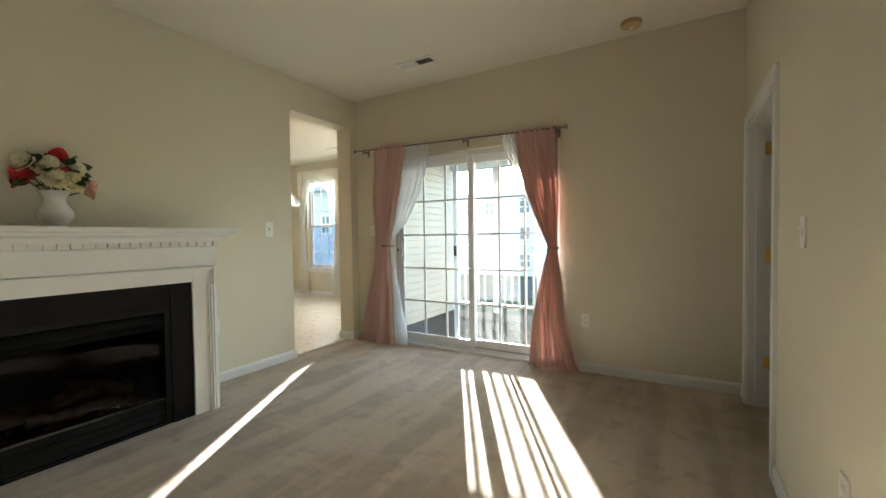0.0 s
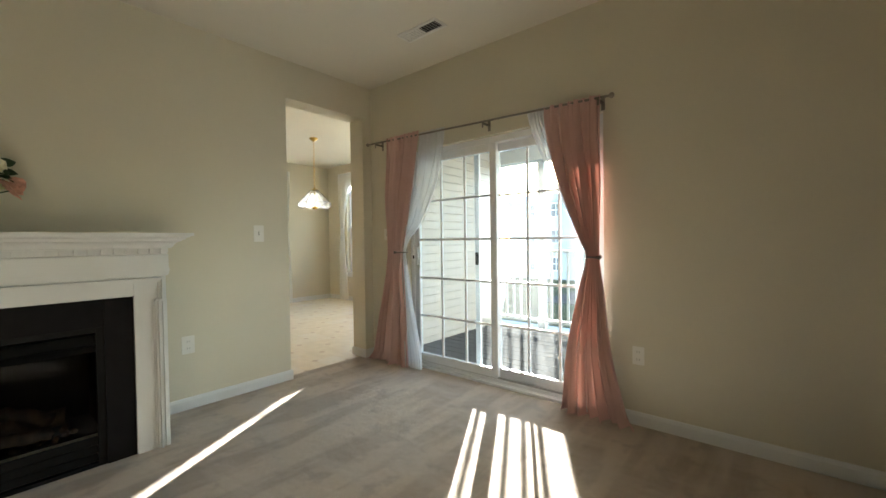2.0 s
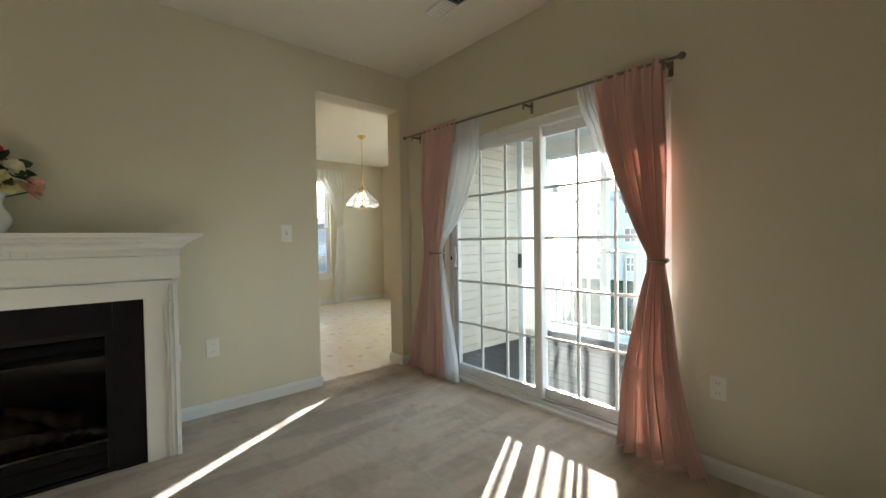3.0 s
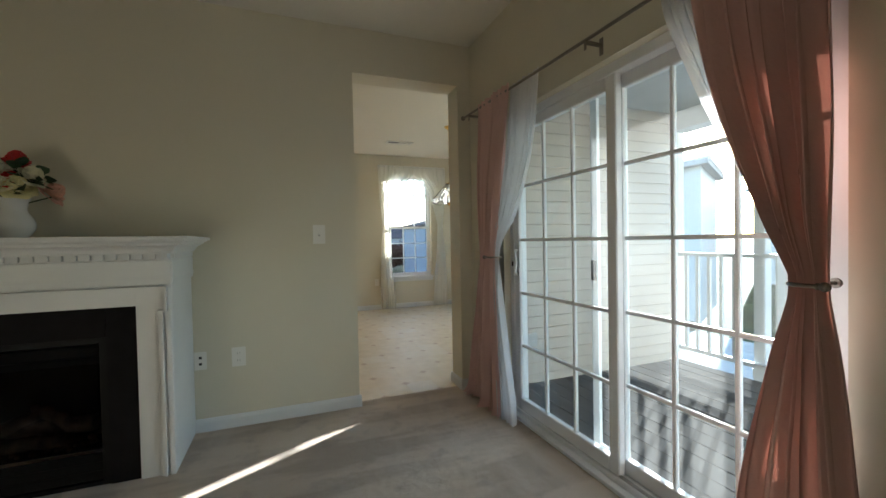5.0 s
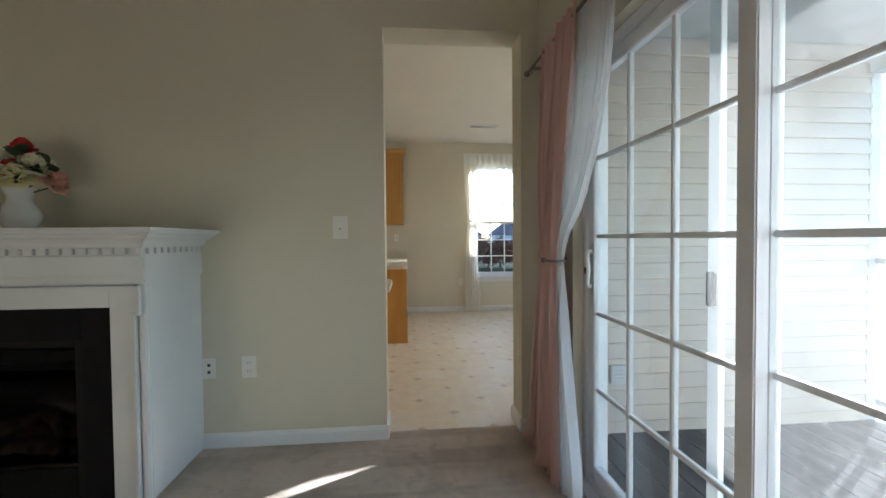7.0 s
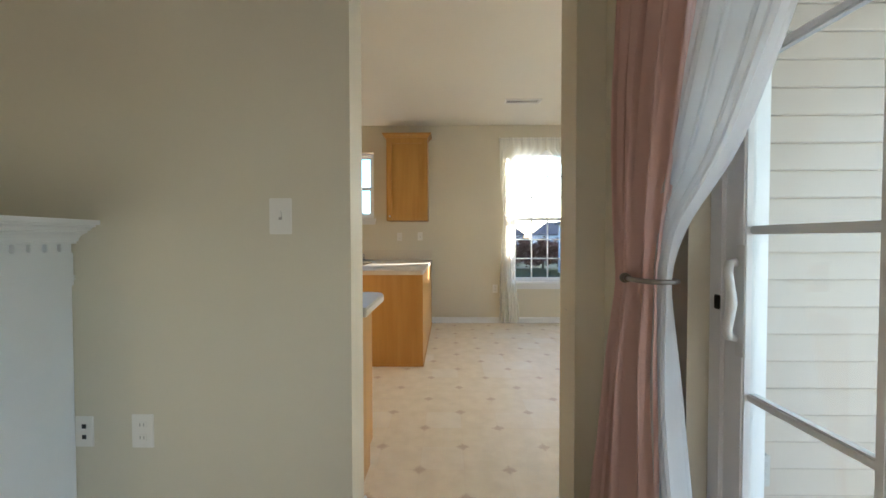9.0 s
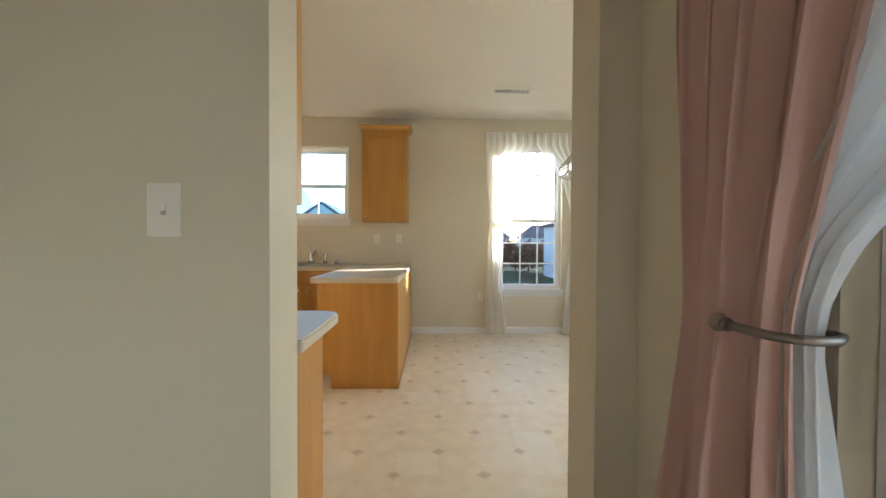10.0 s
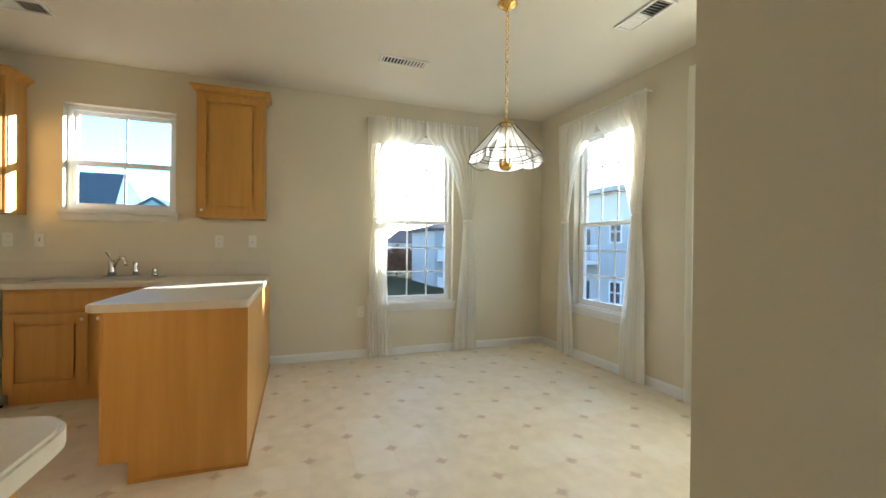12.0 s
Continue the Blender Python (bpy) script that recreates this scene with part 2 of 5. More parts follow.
def lathe(bm, profile, n=24, at=(0, 0, 0)):
    rings = []
    for r, z in profile:
        rings.append([bm.verts.new((at[0] + r * math.cos(2 * math.pi * i / n), at[1] + r * math.sin(2 * math.pi * i / n), at[2] + z)) for i in range(n)])
    for a, b in zip(rings, rings[1:]):
        for i in range(n):
            bm.faces.new((a[i], a[(i + 1) % n], b[(i + 1) % n], b[i]))
    for ring, flip in ((rings[0], True), (rings[-1], False)):
        bm.faces.new(ring[::-1] if flip else ring)


def sweep(bm, pts, r, n=10):
    """One bent tube through the points, with closed ends."""
    pts = [Vector(p) for p in pts]
    rings, side = [], None
    for i, p in enumerate(pts):
        d = (pts[min(i + 1, len(pts) - 1)] - pts[max(i - 1, 0)]).normalized()
        side = d.orthogonal().normalized() if side is None else (side - d * side.dot(d)).normalized()
        up = d.cross(side)
        rings.append([bm.verts.new(p + r * (side * math.cos(2 * math.pi * k / n) + up * math.sin(2 * math.pi * k / n))) for k in range(n)])
    for a, b in zip(rings, rings[1:]):
        for k in range(n):
            bm.faces.new((a[k], a[(k + 1) % n], b[(k + 1) % n], b[k]))
    bm.faces.new(rings[0][::-1]), bm.faces.new(rings[-1])


def extrude_profile(bm, pts, fn):
    """A closed 2D profile swept between stations; fn(s, u, v) places a point of the profile at station s (0 or 1)."""
    a, b = [bm.verts.new(fn(0, u, v)) for u, v in pts], [bm.verts.new(fn(1, u, v)) for u, v in pts]
    n = len(pts)
    for i in range(n):
        bm.faces.new((a[i], a[(i + 1) % n], b[(i + 1) % n], b[i]))
    bm.faces.new(a[::-1]), bm.faces.new(b)


def part(name, bm, material, parent=None, label="", bevel=0.0, smooth=False):
    if bevel:
        bmesh.ops.bevel(bm, geom=[e for e in bm.edges], offset=bevel, segments=2, affect="EDGES", clamp_overlap=True)
    bmesh.ops.recalc_face_normals(bm, faces=bm.faces)
    me = bpy.data.meshes.new(name)
    bm.to_mesh(me)
    bm.free()
    if smooth:
        me.shade_smooth()
        if smooth != "all":
            me.set_sharp_from_angle(angle=radians(40))
    me.materials.append(material)
    ob = new(name, me)
    if parent is not None:
        ob.parent = parent
        ob.matrix_parent_inverse = parent.matrix_basis.inverted()
    if label:
        ob["label"] = label
    return ob


def boxpart(name, b, material, parent=None, label="", bevel=0.002):
    bm = bmesh.new()
    box(bm, *b)
    return part(name, bm, material, parent, label, bevel)


def thing(name, at, label, category, group="", kind=""):
    ob = new(name)
    ob.empty_display_size = 0.1
    ob.matrix_basis = Matrix.Translation(at)
    return tagged(ob, label, category, group, kind)


def wall(name, axis, w0, w1, u0, u1, z0, z1, openings, material, label):
    """A wall slab normal to axis, from w0 to w1, with real openings (u0, u1, z0, z1)."""
    us = sorted({u0, u1, *[v for o in openings for v in o[:2]]})
    zs = sorted({z0, z1, *[v for o in openings for v in o[2:]]})
    solid = {}
    for i in range(len(us) - 1):
        for j in range(len(zs) - 1):
            cu, cz = (us[i] + us[i + 1]) / 2, (zs[j] + zs[j + 1]) / 2
            solid[i, j] = not any(o[0] < cu < o[1] and o[2] < cz < o[3] for o in openings)
    bm = bmesh.new()
    P = (lambda w, u, z: (w, u, z)) if axis == "x" else (lambda w, u, z: (u, w, z))

    def quad(*pts):
        bm.faces.new([bm.verts.new(P(*p)) for p in pts])
    for (i, j), s in solid.items():
        if not s:
            continue
        a, b, c, d = us[i], us[i + 1], zs[j], zs[j + 1]
        for w in (w0, w1):
            quad((w, a, c), (w, b, c), (w, b, d), (w, a, d))
        if not solid.get((i - 1, j)):
            quad((w0, a, c), (w1, a, c), (w1, a, d), (w0, a, d))
        if not solid.get((i + 1, j)):
            quad((w0, b, c), (w1, b, c), (w1, b, d), (w0, b, d))
        if not solid.get((i, j - 1)):
            quad((w0, a, c), (w1, a, c), (w1, b, c), (w0, b, c))
        if not solid.get((i, j + 1)):
            quad((w0, a, d), (w1, a, d), (w1, b, d), (w0, b, d))
    bmesh.ops.remove_doubles(bm, verts=bm.verts, dist=1e-4)
    return tagged(part(name, bm, material), label, "wall", kind="structure")


# ---- the plan ----
LX0, LX1, LY0, LY1, CEIL = -3.245, 0.40, -4.4, 4.41, 2.74
KX0, KX1, KY0, KY1 = -7.39, -3.445, 0.3, 6.70
OP0, OP1, OPZ = 3.482, 4.303, 2.42
SL0, SL1, SLZ = -2.735, -0.90, 2.02
D0, D1, DZ = 3.285, 4.24, 1.875

wall("wall_partition", "x", KX1, LX0, LY0, LY1, 0, CEIL, [(OP0, OP1, -1, OPZ)], M_WALL, "cream painted partition wall with a plain opening to the kitchen")
wall("wall_slider", "y", LY1, LY1 + 0.16, LX0 - 0.05, LX1 + 0.12, 0, CEIL, [(SL0, SL1, -1, SLZ)], M_WALL, "cream painted wall around the sliding patio door")
wall("wall_hall", "x", LX1, LX1 + 0.12, LY0, LY1, 0, CEIL, [(D0, D1, -1, DZ)], M_WALL, "cream painted wall with an open doorway")
wall("wall_rear", "y", LY0 - 0.12, LY0, KX1, LX1 + 0.12, 0, CEIL, [], M_WALL, "plain cream painted wall")
wall("wall_kitchen_far", "x", KX0 - 0.16, KX0, KY0, KY1, 0, CEIL, [(1.98, 2.80, 1.46, 2.37), (4.715, 5.525, 0.56, 2.41)], M_WALL, "cream painted kitchen wall with two windows")
wall("wall_kitchen_dining", "y", KY1, KY1 + 0.16, KX0 - 0.16, KX1 + 0.15, 0, CEIL, [(-6.76, -5.95, 0.56, 2.39), (-5.12, -4.31, 0.56, 2.39)], M_WALL, "cream painted dining wall with two windows")
wall("wall_kitchen_end", "y", KY0 - 0.12, KY0, KX0 - 0.16, KX1, 0, CEIL, [], M_WALL, "plain cream painted kitchen wall")
wall("wall_balcony_side", "x", KX1, KX1 + 0.13, LY1 + 0.16, KY1, 0, CEIL, [], M_WALL, "cream painted wall between dining area and balcony")


def slab(name, x0, x1, y0, y1, z0, z1, material, label, category):
    return tagged(boxpart(name, (x0, x1, y0, y1, z0, z1), material, bevel=0), label, category, kind="structure")


slab("floor_carpet", -3.33, LX1 + 0.06, LY0, LY1 + 0.005, -0.1, 0, M_CARPET, "beige cut pile carpet with vacuum marks", "carpet")
slab("floor_hallway", LX1 + 0.06, LX1 + 1.7, 2.6, LY1 + 0.005, -0.1, 0, M_CARPET, "beige cut pile carpet in the hallway", "carpet")
slab("floor_vinyl", KX0, -3.33, KY0, KY1, -0.1, -0.004, M_FLOORV, "cream sheet vinyl floor with small diamond print", "floor")
slab("ceiling_living", LX0, LX1, LY0, LY1, CEIL, CEIL + 0.1, M_CEIL, "plain off-white painted ceiling", "ceiling")
slab("ceiling_kitchen", KX0, KX1, KY0, KY1, CEIL, CEIL + 0.1, M_CEIL, "plain off-white painted kitchen ceiling", "ceiling")
for i, (a, b, c, d) in enumerate(((LX1 + 0.12, LX1 + 1.6, 2.6, 2.7), (LX1 + 0.12, LX1 + 1.6, 4.41, 4.57), (LX1 + 1.6, LX1 + 1.7, 2.6, 4.57))):
    slab("wall_hallway", a, b, c, d, 0, CEIL, M_WALL, "plain cream hallway wall", "wall")
slab("ceiling_hallway", LX1 + 0.12, LX1 + 1.7, 2.6, 4.57, CEIL, CEIL + 0.1, M_CEIL, "plain hallway ceiling", "ceiling")

BASEP = [(0, 0), (0.014, 0), (0.014, 0.062), (0.008, 0.078), (0.004, 0.083), (0, 0.083)]


def baseboard(axis, face, sign, u0, u1):
    bm = bmesh.new()
    if axis == "x":
        extrude_profile(bm, BASEP, lambda s, u, v: (face + sign * u, (u0, u1)[s], v))
    else:
        extrude_profile(bm, BASEP, lambda s, u, v: ((u0, u1)[s], face + sign * u, v))
    tagged(part("baseboard", bm, M_WHITE), "white painted baseboard along the wall", "baseboard", kind="structure")


baseboard("x", LX0, 1, LY0, 1.1), baseboard("x", LX0, 1, 2.445, OP0 + 0.014), baseboard("x", LX0, 1, OP1 - 0.014, LY1)
baseboard("y", OP0, 1, KX1 - 0.014, LX0), baseboard("y", OP1, -1, KX1 - 0.014, LX0)
baseboard("y", LY1, -1, LX0 + 0.014, SL0 - 0.02), baseboard("y", LY1, -1, SL1 + 0.02, LX1)
baseboard("x", LX1, -1, LY0, D0 - 0.07), baseboard("x", LX1, -1, D1 + 0.07, LY1 - 0.014)
baseboard("x", KX0, 1, 3.605, KY1), baseboard("y", KY1, -1, KX0 + 0.014, KX1), baseboard("x", KX1, -1, OP1, KY1 - 0.014)


# ---- sliding patio door ----
def panel_frame(bm, x0, x1, z0, z1, y0, y1, stile, top, bot):
    box(bm, x0, x0 + stile, y0, y1, z0, z1), box(bm, x1 - stile, x1, y0, y1, z0, z1)
    box(bm, x0 + stile, x1 - stile, y0, y1, z1 - top, z1), box(bm, x0 + stile, x1 - stile, y0, y1, z0, z0 + bot)


def slider():
    d = thing("sliding_door", ((SL0 + SL1) / 2, LY1 + 0.1, 0), "white vinyl sliding patio door with grids between the panes", "door", kind="structure")
    y0, y1 = LY1 + 0.05, LY1 + 0.155
    bm = bmesh.new()
    panel_frame(bm, SL0, SL1, 0.0, SLZ, y0, y1, 0.045, 0.05, 0.045)
    part("door_frame", bm, M_VINYLW, d, bevel=0.003)
    boxpart("sill", (SL0, SL1, LY1 + 0.006, LY1 + 0.049, -0.02, 0.02), M_VINYLW, d, bevel=0.003)
    boxpart("track", (SL0 + 0.045, SL1 - 0.045, y0 + 0.012, y0 + 0.02, 0.045, 0.058), M_STEEL, d, "aluminium track", 0)
    for x0, x1, ya, yb, name in ((SL0 + 0.04, -1.77, y0 + 0.008, y0 + 0.048, "sliding_panel"), (-1.842, SL1 - 0.04, y0 + 0.055, y0 + 0.095, "fixed_panel")):
        bm = bmesh.new()
        panel_frame(bm, x0, x1, 0.046, SLZ - 0.05, ya, yb, 0.062, 0.065, 0.075)
        p = part(name, bm, M_VINYLW, d, bevel=0.004)
        ym = (ya + yb) / 2
        g = boxpart("pane", (x0 + 0.06, x1 - 0.06, ym - 0.003, ym + 0.003, 0.118, SLZ - 0.113), M_GLASSD, p, bevel=0)
        g.visible_shadow = False
        w, h = (x1 - x0 - 0.124) / 3, (SLZ - 0.05 - 0.046 - 0.14) / 5
        for i in (1, 2):
            boxpart("muntin", (x0 + 0.062 + w * i - 0.009, x0 + 0.062 + w * i + 0.009, ym - 0.011, ym + 0.011, 0.12, SLZ - 0.115), M_VINYLW, p, bevel=0.003)
        for i in (1, 2, 3, 4):
            boxpart("muntin", (x0 + 0.062, x1 - 0.062, ym - 0.010, ym + 0.010, 0.121 + h * i - 0.009, 0.121 + h * i + 0.009), M_VINYLW, p, bevel=0.003)
    return d


slider()


# ---- double hung windows ----
def window(name, axis, face, sign, u0, u1, z0, z1, meet, cols, rows_low, label, upper_grid=True):
    """Sash window in an opening; face is the room side of the wall, sign points outdoors."""
    P = (lambda u0, u1, w0, w1, z0, z1: (min(face + sign * w0, face + sign * w1), max(face + sign * w0, face + sign * w1), u0, u1, z0, z1)) if axis == "x" else \
        (lambda u0, u1, w0, w1, z0, z1: (u0, u1, min(face + sign * w0, face + sign * w1), max(face + sign * w0, face + sign * w1), z0, z1))
    d = thing(name, (face, (u0 + u1) / 2, z0) if axis == "x" else ((u0 + u1) / 2, face, z0), label, "window", kind="structure")

    def ring(bm, a, b, c, e, w0, w1, t):
        for r in ((a, a + t, w0, w1, c, e), (b - t, b, w0, w1, c, e), (a + t, b - t, w0, w1, e - t, e), (a + t, b - t, w0, w1, c, c + t)):
            box(bm, *P(*r))
    bm = bmesh.new()
    ring(bm, u0, u1, z0, z1, 0.07, 0.15, 0.035)
    part("window_frame", bm, M_VINYLW, d, bevel=0.003)
    bm = bmesh.new()
    box(bm, *P(u0 - 0.03, u1 + 0.03, -0.03, 0.0, z0 - 0.028, z0 + 0.0))
    box(bm, *P(u0, u1, -0.002, 0.075, z0 - 0.001, z0 + 0.012))
    box(bm, *P(u0 - 0.02, u1 + 0.02, -0.012, 0.0, z0 - 0.085, z0 - 0.028))
    part("window_sill", bm, M_WHITE, d, bevel=0.004)
    for nm, c, e, w0, w1, grid in (("lower_sash", z0 + 0.03, meet + 0.02, 0.075, 0.105, True), ("upper_sash", meet - 0.02, z1 - 0.03, 0.11, 0.14, upper_grid)):
        bm = bmesh.new()
        ring(bm, u0 + 0.03, u1 - 0.03, c, e, w0, w1, 0.038)
        p = part(nm, bm, M_VINYLW, d, bevel=0.003)
        wm = (w0 + w1) / 2
        g = boxpart("pane", P(u0 + 0.065, u1 - 0.065, wm - 0.003, wm + 0.003, c + 0.035, e - 0.035), M_GLASSK if name == "window_sink" else M_GLASS, p, bevel=0)
        g.visible_shadow = False
        if nm == "lower_sash" and name != "window_sink":
            g = boxpart("insect_screen", P(u0 + 0.036, u1 - 0.036, 0.142, 0.144, z0 + 0.036, meet), M_MESH, d, bevel=0)
            g.visible_shadow = False
        if grid:
            for i in range(1, cols):
                x = u0 + 0.068 + (u1 - u0 - 0.136) * i / cols
                boxpart("muntin", P(x - 0.008, x + 0.008, wm - 0.008, wm + 0.008, c + 0.037, e - 0.037), M_VINYLW, p, bevel=0.002)
            for i in range(1, rows_low):
                z = c + 0.038 + (e - c - 0.076) * i / rows_low
                boxpart("muntin", P(u0 + 0.067, u1 - 0.067, wm - 0.007, wm + 0.007, z - 0.008, z + 0.008), M_VINYLW, p, bevel=0.002)
    return d


window("window_sink", "x", KX0, -1, 1.98, 2.80, 1.46, 2.37, 1.88, 2, 1, "white sash window above the kitchen sink")
window("window_dining_far", "x", KX0, -1, 4.715, 5.525, 0.56, 2.41, 1.45, 3, 3, "white double hung window with grids in the far wall")
window("window_dining_side", "y", KY1, 1, -6.76, -5.95, 0.56, 2.39, 1.43, 3, 3, "white double hung window with grids and deep sill")
window("window_dining_balcony", "y", KY1, 1, -5.12, -4.31, 0.56, 2.39, 1.43, 3, 3, "white double hung window with grids behind sheer curtains")


# ---- curtains ----
def drape(keys, plane, axis, nz=64, nu=150, folds=9, amp=0.03, seed=0, bulge=0.0, room=-1):
    """A hanging cloth: keys of (z, u_left, u_right, fold depth). Folds run down the cloth and crowd where it is
    narrow; bulge pushes the gathered middle towards the room, room is the sign of that way."""
    rnd = random.Random(seed)
    ph = [rnd.uniform(0, 6.28) for _ in range(6)]
    deep = [rnd.uniform(0.55, 1.25) for _ in range(folds + 3)]
    sway = [rnd.uniform(0, 6.28) for _ in range(folds + 3)]
    keys = sorted(keys, key=lambda k: -k[0])
    wide = max(k[2] - k[1] for k in keys)

    def at(z):
        for i, (a, b) in enumerate(zip(keys, keys[1:])):
            if b[0] <= z + 1e-9 <= a[0] + 1e-6:
                f = (a[0] - z) / max(1e-6, a[0] - b[0])
                p, q = keys[max(i - 1, 0)], keys[min(i + 2, len(keys) - 1)]
                out = []
                for c in (1, 2, 3):
                    ma = (b[c] - p[c]) / max(1e-6, p[0] - b[0]) * (a[0] - b[0]) * (i > 0)
                    mb = (q[c] - a[c]) / max(1e-6, a[0] - q[0]) * (a[0] - b[0]) * (i + 2 < len(keys))
                    lim = 2.0 * abs(b[c] - a[c])
                    ma, mb = max(-lim, min(lim, ma)), max(-lim, min(lim, mb))
                    out.append((2 * f ** 3 - 3 * f * f + 1) * a[c] + (f ** 3 - 2 * f * f + f) * ma + (3 * f * f - 2 * f ** 3) * b[c] + (f ** 3 - f * f) * mb)
                return out
        return keys[-1][1:]
    bm = bmesh.new()
    grid = []
    z0, z1 = keys[0][0], keys[-1][0]
    for j in range(nz + 1):
        z = z0 + (z1 - z0) * j / nz
        ul, ur, am = at(z)
        w = ur - ul
        gather = max(0.0, 1 - w / wide)
        ruffle = max(0.0, 1 - (z0 - z) / 0.22)
        row = []
        for i in range(nu + 1):
            s = i / nu
            p = folds * (s + 0.035 * math.sin(5 * s + ph[0] + 0.7 * z) * math.sin(math.pi * s)) + 0.25
            k = int(p)
            wave = math.sin(2 * math.pi * p)
            wave = math.copysign(abs(wave) ** 0.75, wave)
            mix = 0.5 - 0.5 * math.cos(math.pi * (p - k))
            depth = (deep[k] * (1 + 0.35 * math.sin(1.9 * z + sway[k]))) * (1 - mix) + (deep[k + 1] * (1 + 0.35 * math.sin(1.9 * z + sway[k + 1]))) * mix
            d = am * amp * (wave * depth + 0.22 * math.sin(2 * math.pi * 2.3 * p + ph[3] + 1.3 * z) + 0.35 * math.sin(2 * math.pi * 0.41 * p + ph[4]))
            d += ruffle * 0.007 * math.sin(2 * math.pi * folds * 2.6 * s + ph[5])
            d = -d - bulge * gather * (1 - (2 * s - 1) ** 2)
            u = ul + w * s + 0.16 * w / folds * math.sin(4 * math.pi * p) * min(1.0, am) + 0.003 * math.sin(9 * z + ph[5])
            zz = z + (0.006 * math.sin(7 * s + ph[1]) if j == nz else 0.0)
            v = plane - room * d
            row.append(bm.verts.new((v, u, zz) if axis == "x" else (u, v, zz)))
        grid.append(row)
    for r0, r1 in zip(grid, grid[1:]):
        for i in range(nu):
            bm.faces.new((r0[i], r0[i + 1], r1[i + 1], r1[i]))
    return bm


RODY, RODZ = LY1 - 0.085, 2.13


def slider_curtains():
    rod = thing("curtain_rod", (-2.0, RODY, RODZ), "thin pewter curtain rod with round finials on brackets", "curtain rod")
    bm = bmesh.new()
    tube(bm, (-3.19, RODY, RODZ + 0.02), (-0.83, RODY, RODZ - 0.05), 0.008)
    part("pole", bm, M_PEWTER, rod, smooth=True)
    for x, z in ((-3.19, RODZ + 0.02), (-0.82, RODZ - 0.05)):
        bm = bmesh.new()
        bmesh.ops.create_uvsphere(bm, u_segments=16, v_segments=10, radius=0.018, matrix=Matrix.Translation((x, RODY, z)))
        part("finial", bm, M_PEWTER, rod, smooth="all")
    for x, z in ((-3.06, RODZ + 0.015), (-1.79, RODZ - 0.022), (-0.90, RODZ - 0.048)):
        bm = bmesh.new()
        box(bm, x - 0.008, x + 0.008, RODY - 0.012, LY1, z - 0.022, z - 0.008)
        box(bm, x - 0.008, x + 0.008, RODY - 0.012, RODY - 0.009, z - 0.05, z - 0.008)
        box(bm, x - 0.012, x + 0.012, LY1 - 0.004, LY1, z - 0.06, z + 0.02)
        part("bracket", bm, M_PEWTER, rod, bevel=0.001)
    return rod


slider_curtains()
tagged(part("curtain", drape([(2.165, -2.895, -2.48, 0.4), (2.09, -2.895, -2.485, 0.55), (1.6, -2.915, -2.575, 0.9), (1.25, -2.90, -2.66, 0.75), (1.095, -2.905, -2.70, 0.42), (1.045, -2.905, -2.70, 0.42), (0.85, -2.92, -2.685, 0.8), (0.45, -3.02, -2.665, 1.0), (0.1, -3.10, -2.65, 1.1), (0.03, -3.16, -2.645, 1.3), (0.008, -3.18, -2.645, 1.5)], RODY, "y", folds=7, amp=0.034, seed=1, bulge=0.02), M_PINK, smooth="all"),
       "dusty pink curtain tied back beside the patio door", "curtain", "patio door curtains")
tagged(part("sheer_curtain", drape([(2.15, -2.49, -2.19, 0.4), (2.08, -2.49, -2.19, 0.6), (1.69, -2.55, -2.29, 0.9), (1.35, -2.66, -2.47, 0.8), (1.2, -2.735, -2.635, 0.6), (1.095, -2.755, -2.69, 0.35), (1.045, -2.755, -2.69, 0.35), (0.8, -2.76, -2.65, 0.9), (0.45, -2.74, -2.58, 1.0), (0.01, -2.72, -2.49, 1.1)], RODY + 0.02, "y", folds=6, amp=0.026, seed=2, bulge=0.02), M_SHEER, smooth="all"),
       "sheer white curtain gathered into the tieback", "curtain", "patio door curtains")
tagged(part("curtain", drape([(2.10, -1.275, -0.885, 0.4), (2.02, -1.275, -0.885, 0.6), (1.6, -1.185, -0.885, 0.95), (1.25, -1.055, -0.89, 0.9), (1.085, -0.985, -0.895, 0.5), (1.035, -0.985, -0.895, 0.5), (0.85, -1.035, -0.87, 0.9), (0.4, -1.12, -0.81, 1.1), (0.1, -1.15, -0.74, 1.25), (0.03, -1.155, -0.71, 1.4), (0.008, -1.16, -0.69, 1.6)], RODY, "y", folds=7, amp=0.038, seed=3, bulge=0.02), M_PINK, smooth="all"),
       "dusty pink curtain tied back, bottom resting on the carpet", "curtain", "patio door curtains")
tagged(part("sheer_curtain", drape([(2.12, -1.425, -1.25, 0.4), (1.75, -1.30, -1.17, 0.7), (1.35, -1.115, -1.02, 0.7), (1.085, -0.98, -0.93, 0.5), (1.035, -0.98, -0.93, 0.5), (0.012, -1.0, -0.89, 0.6)], RODY + 0.04, "y", folds=4, amp=0.018, seed=4), M_SHEER, smooth="all"),
       "sheer white curtain behind the pink one", "curtain", "patio door curtains")


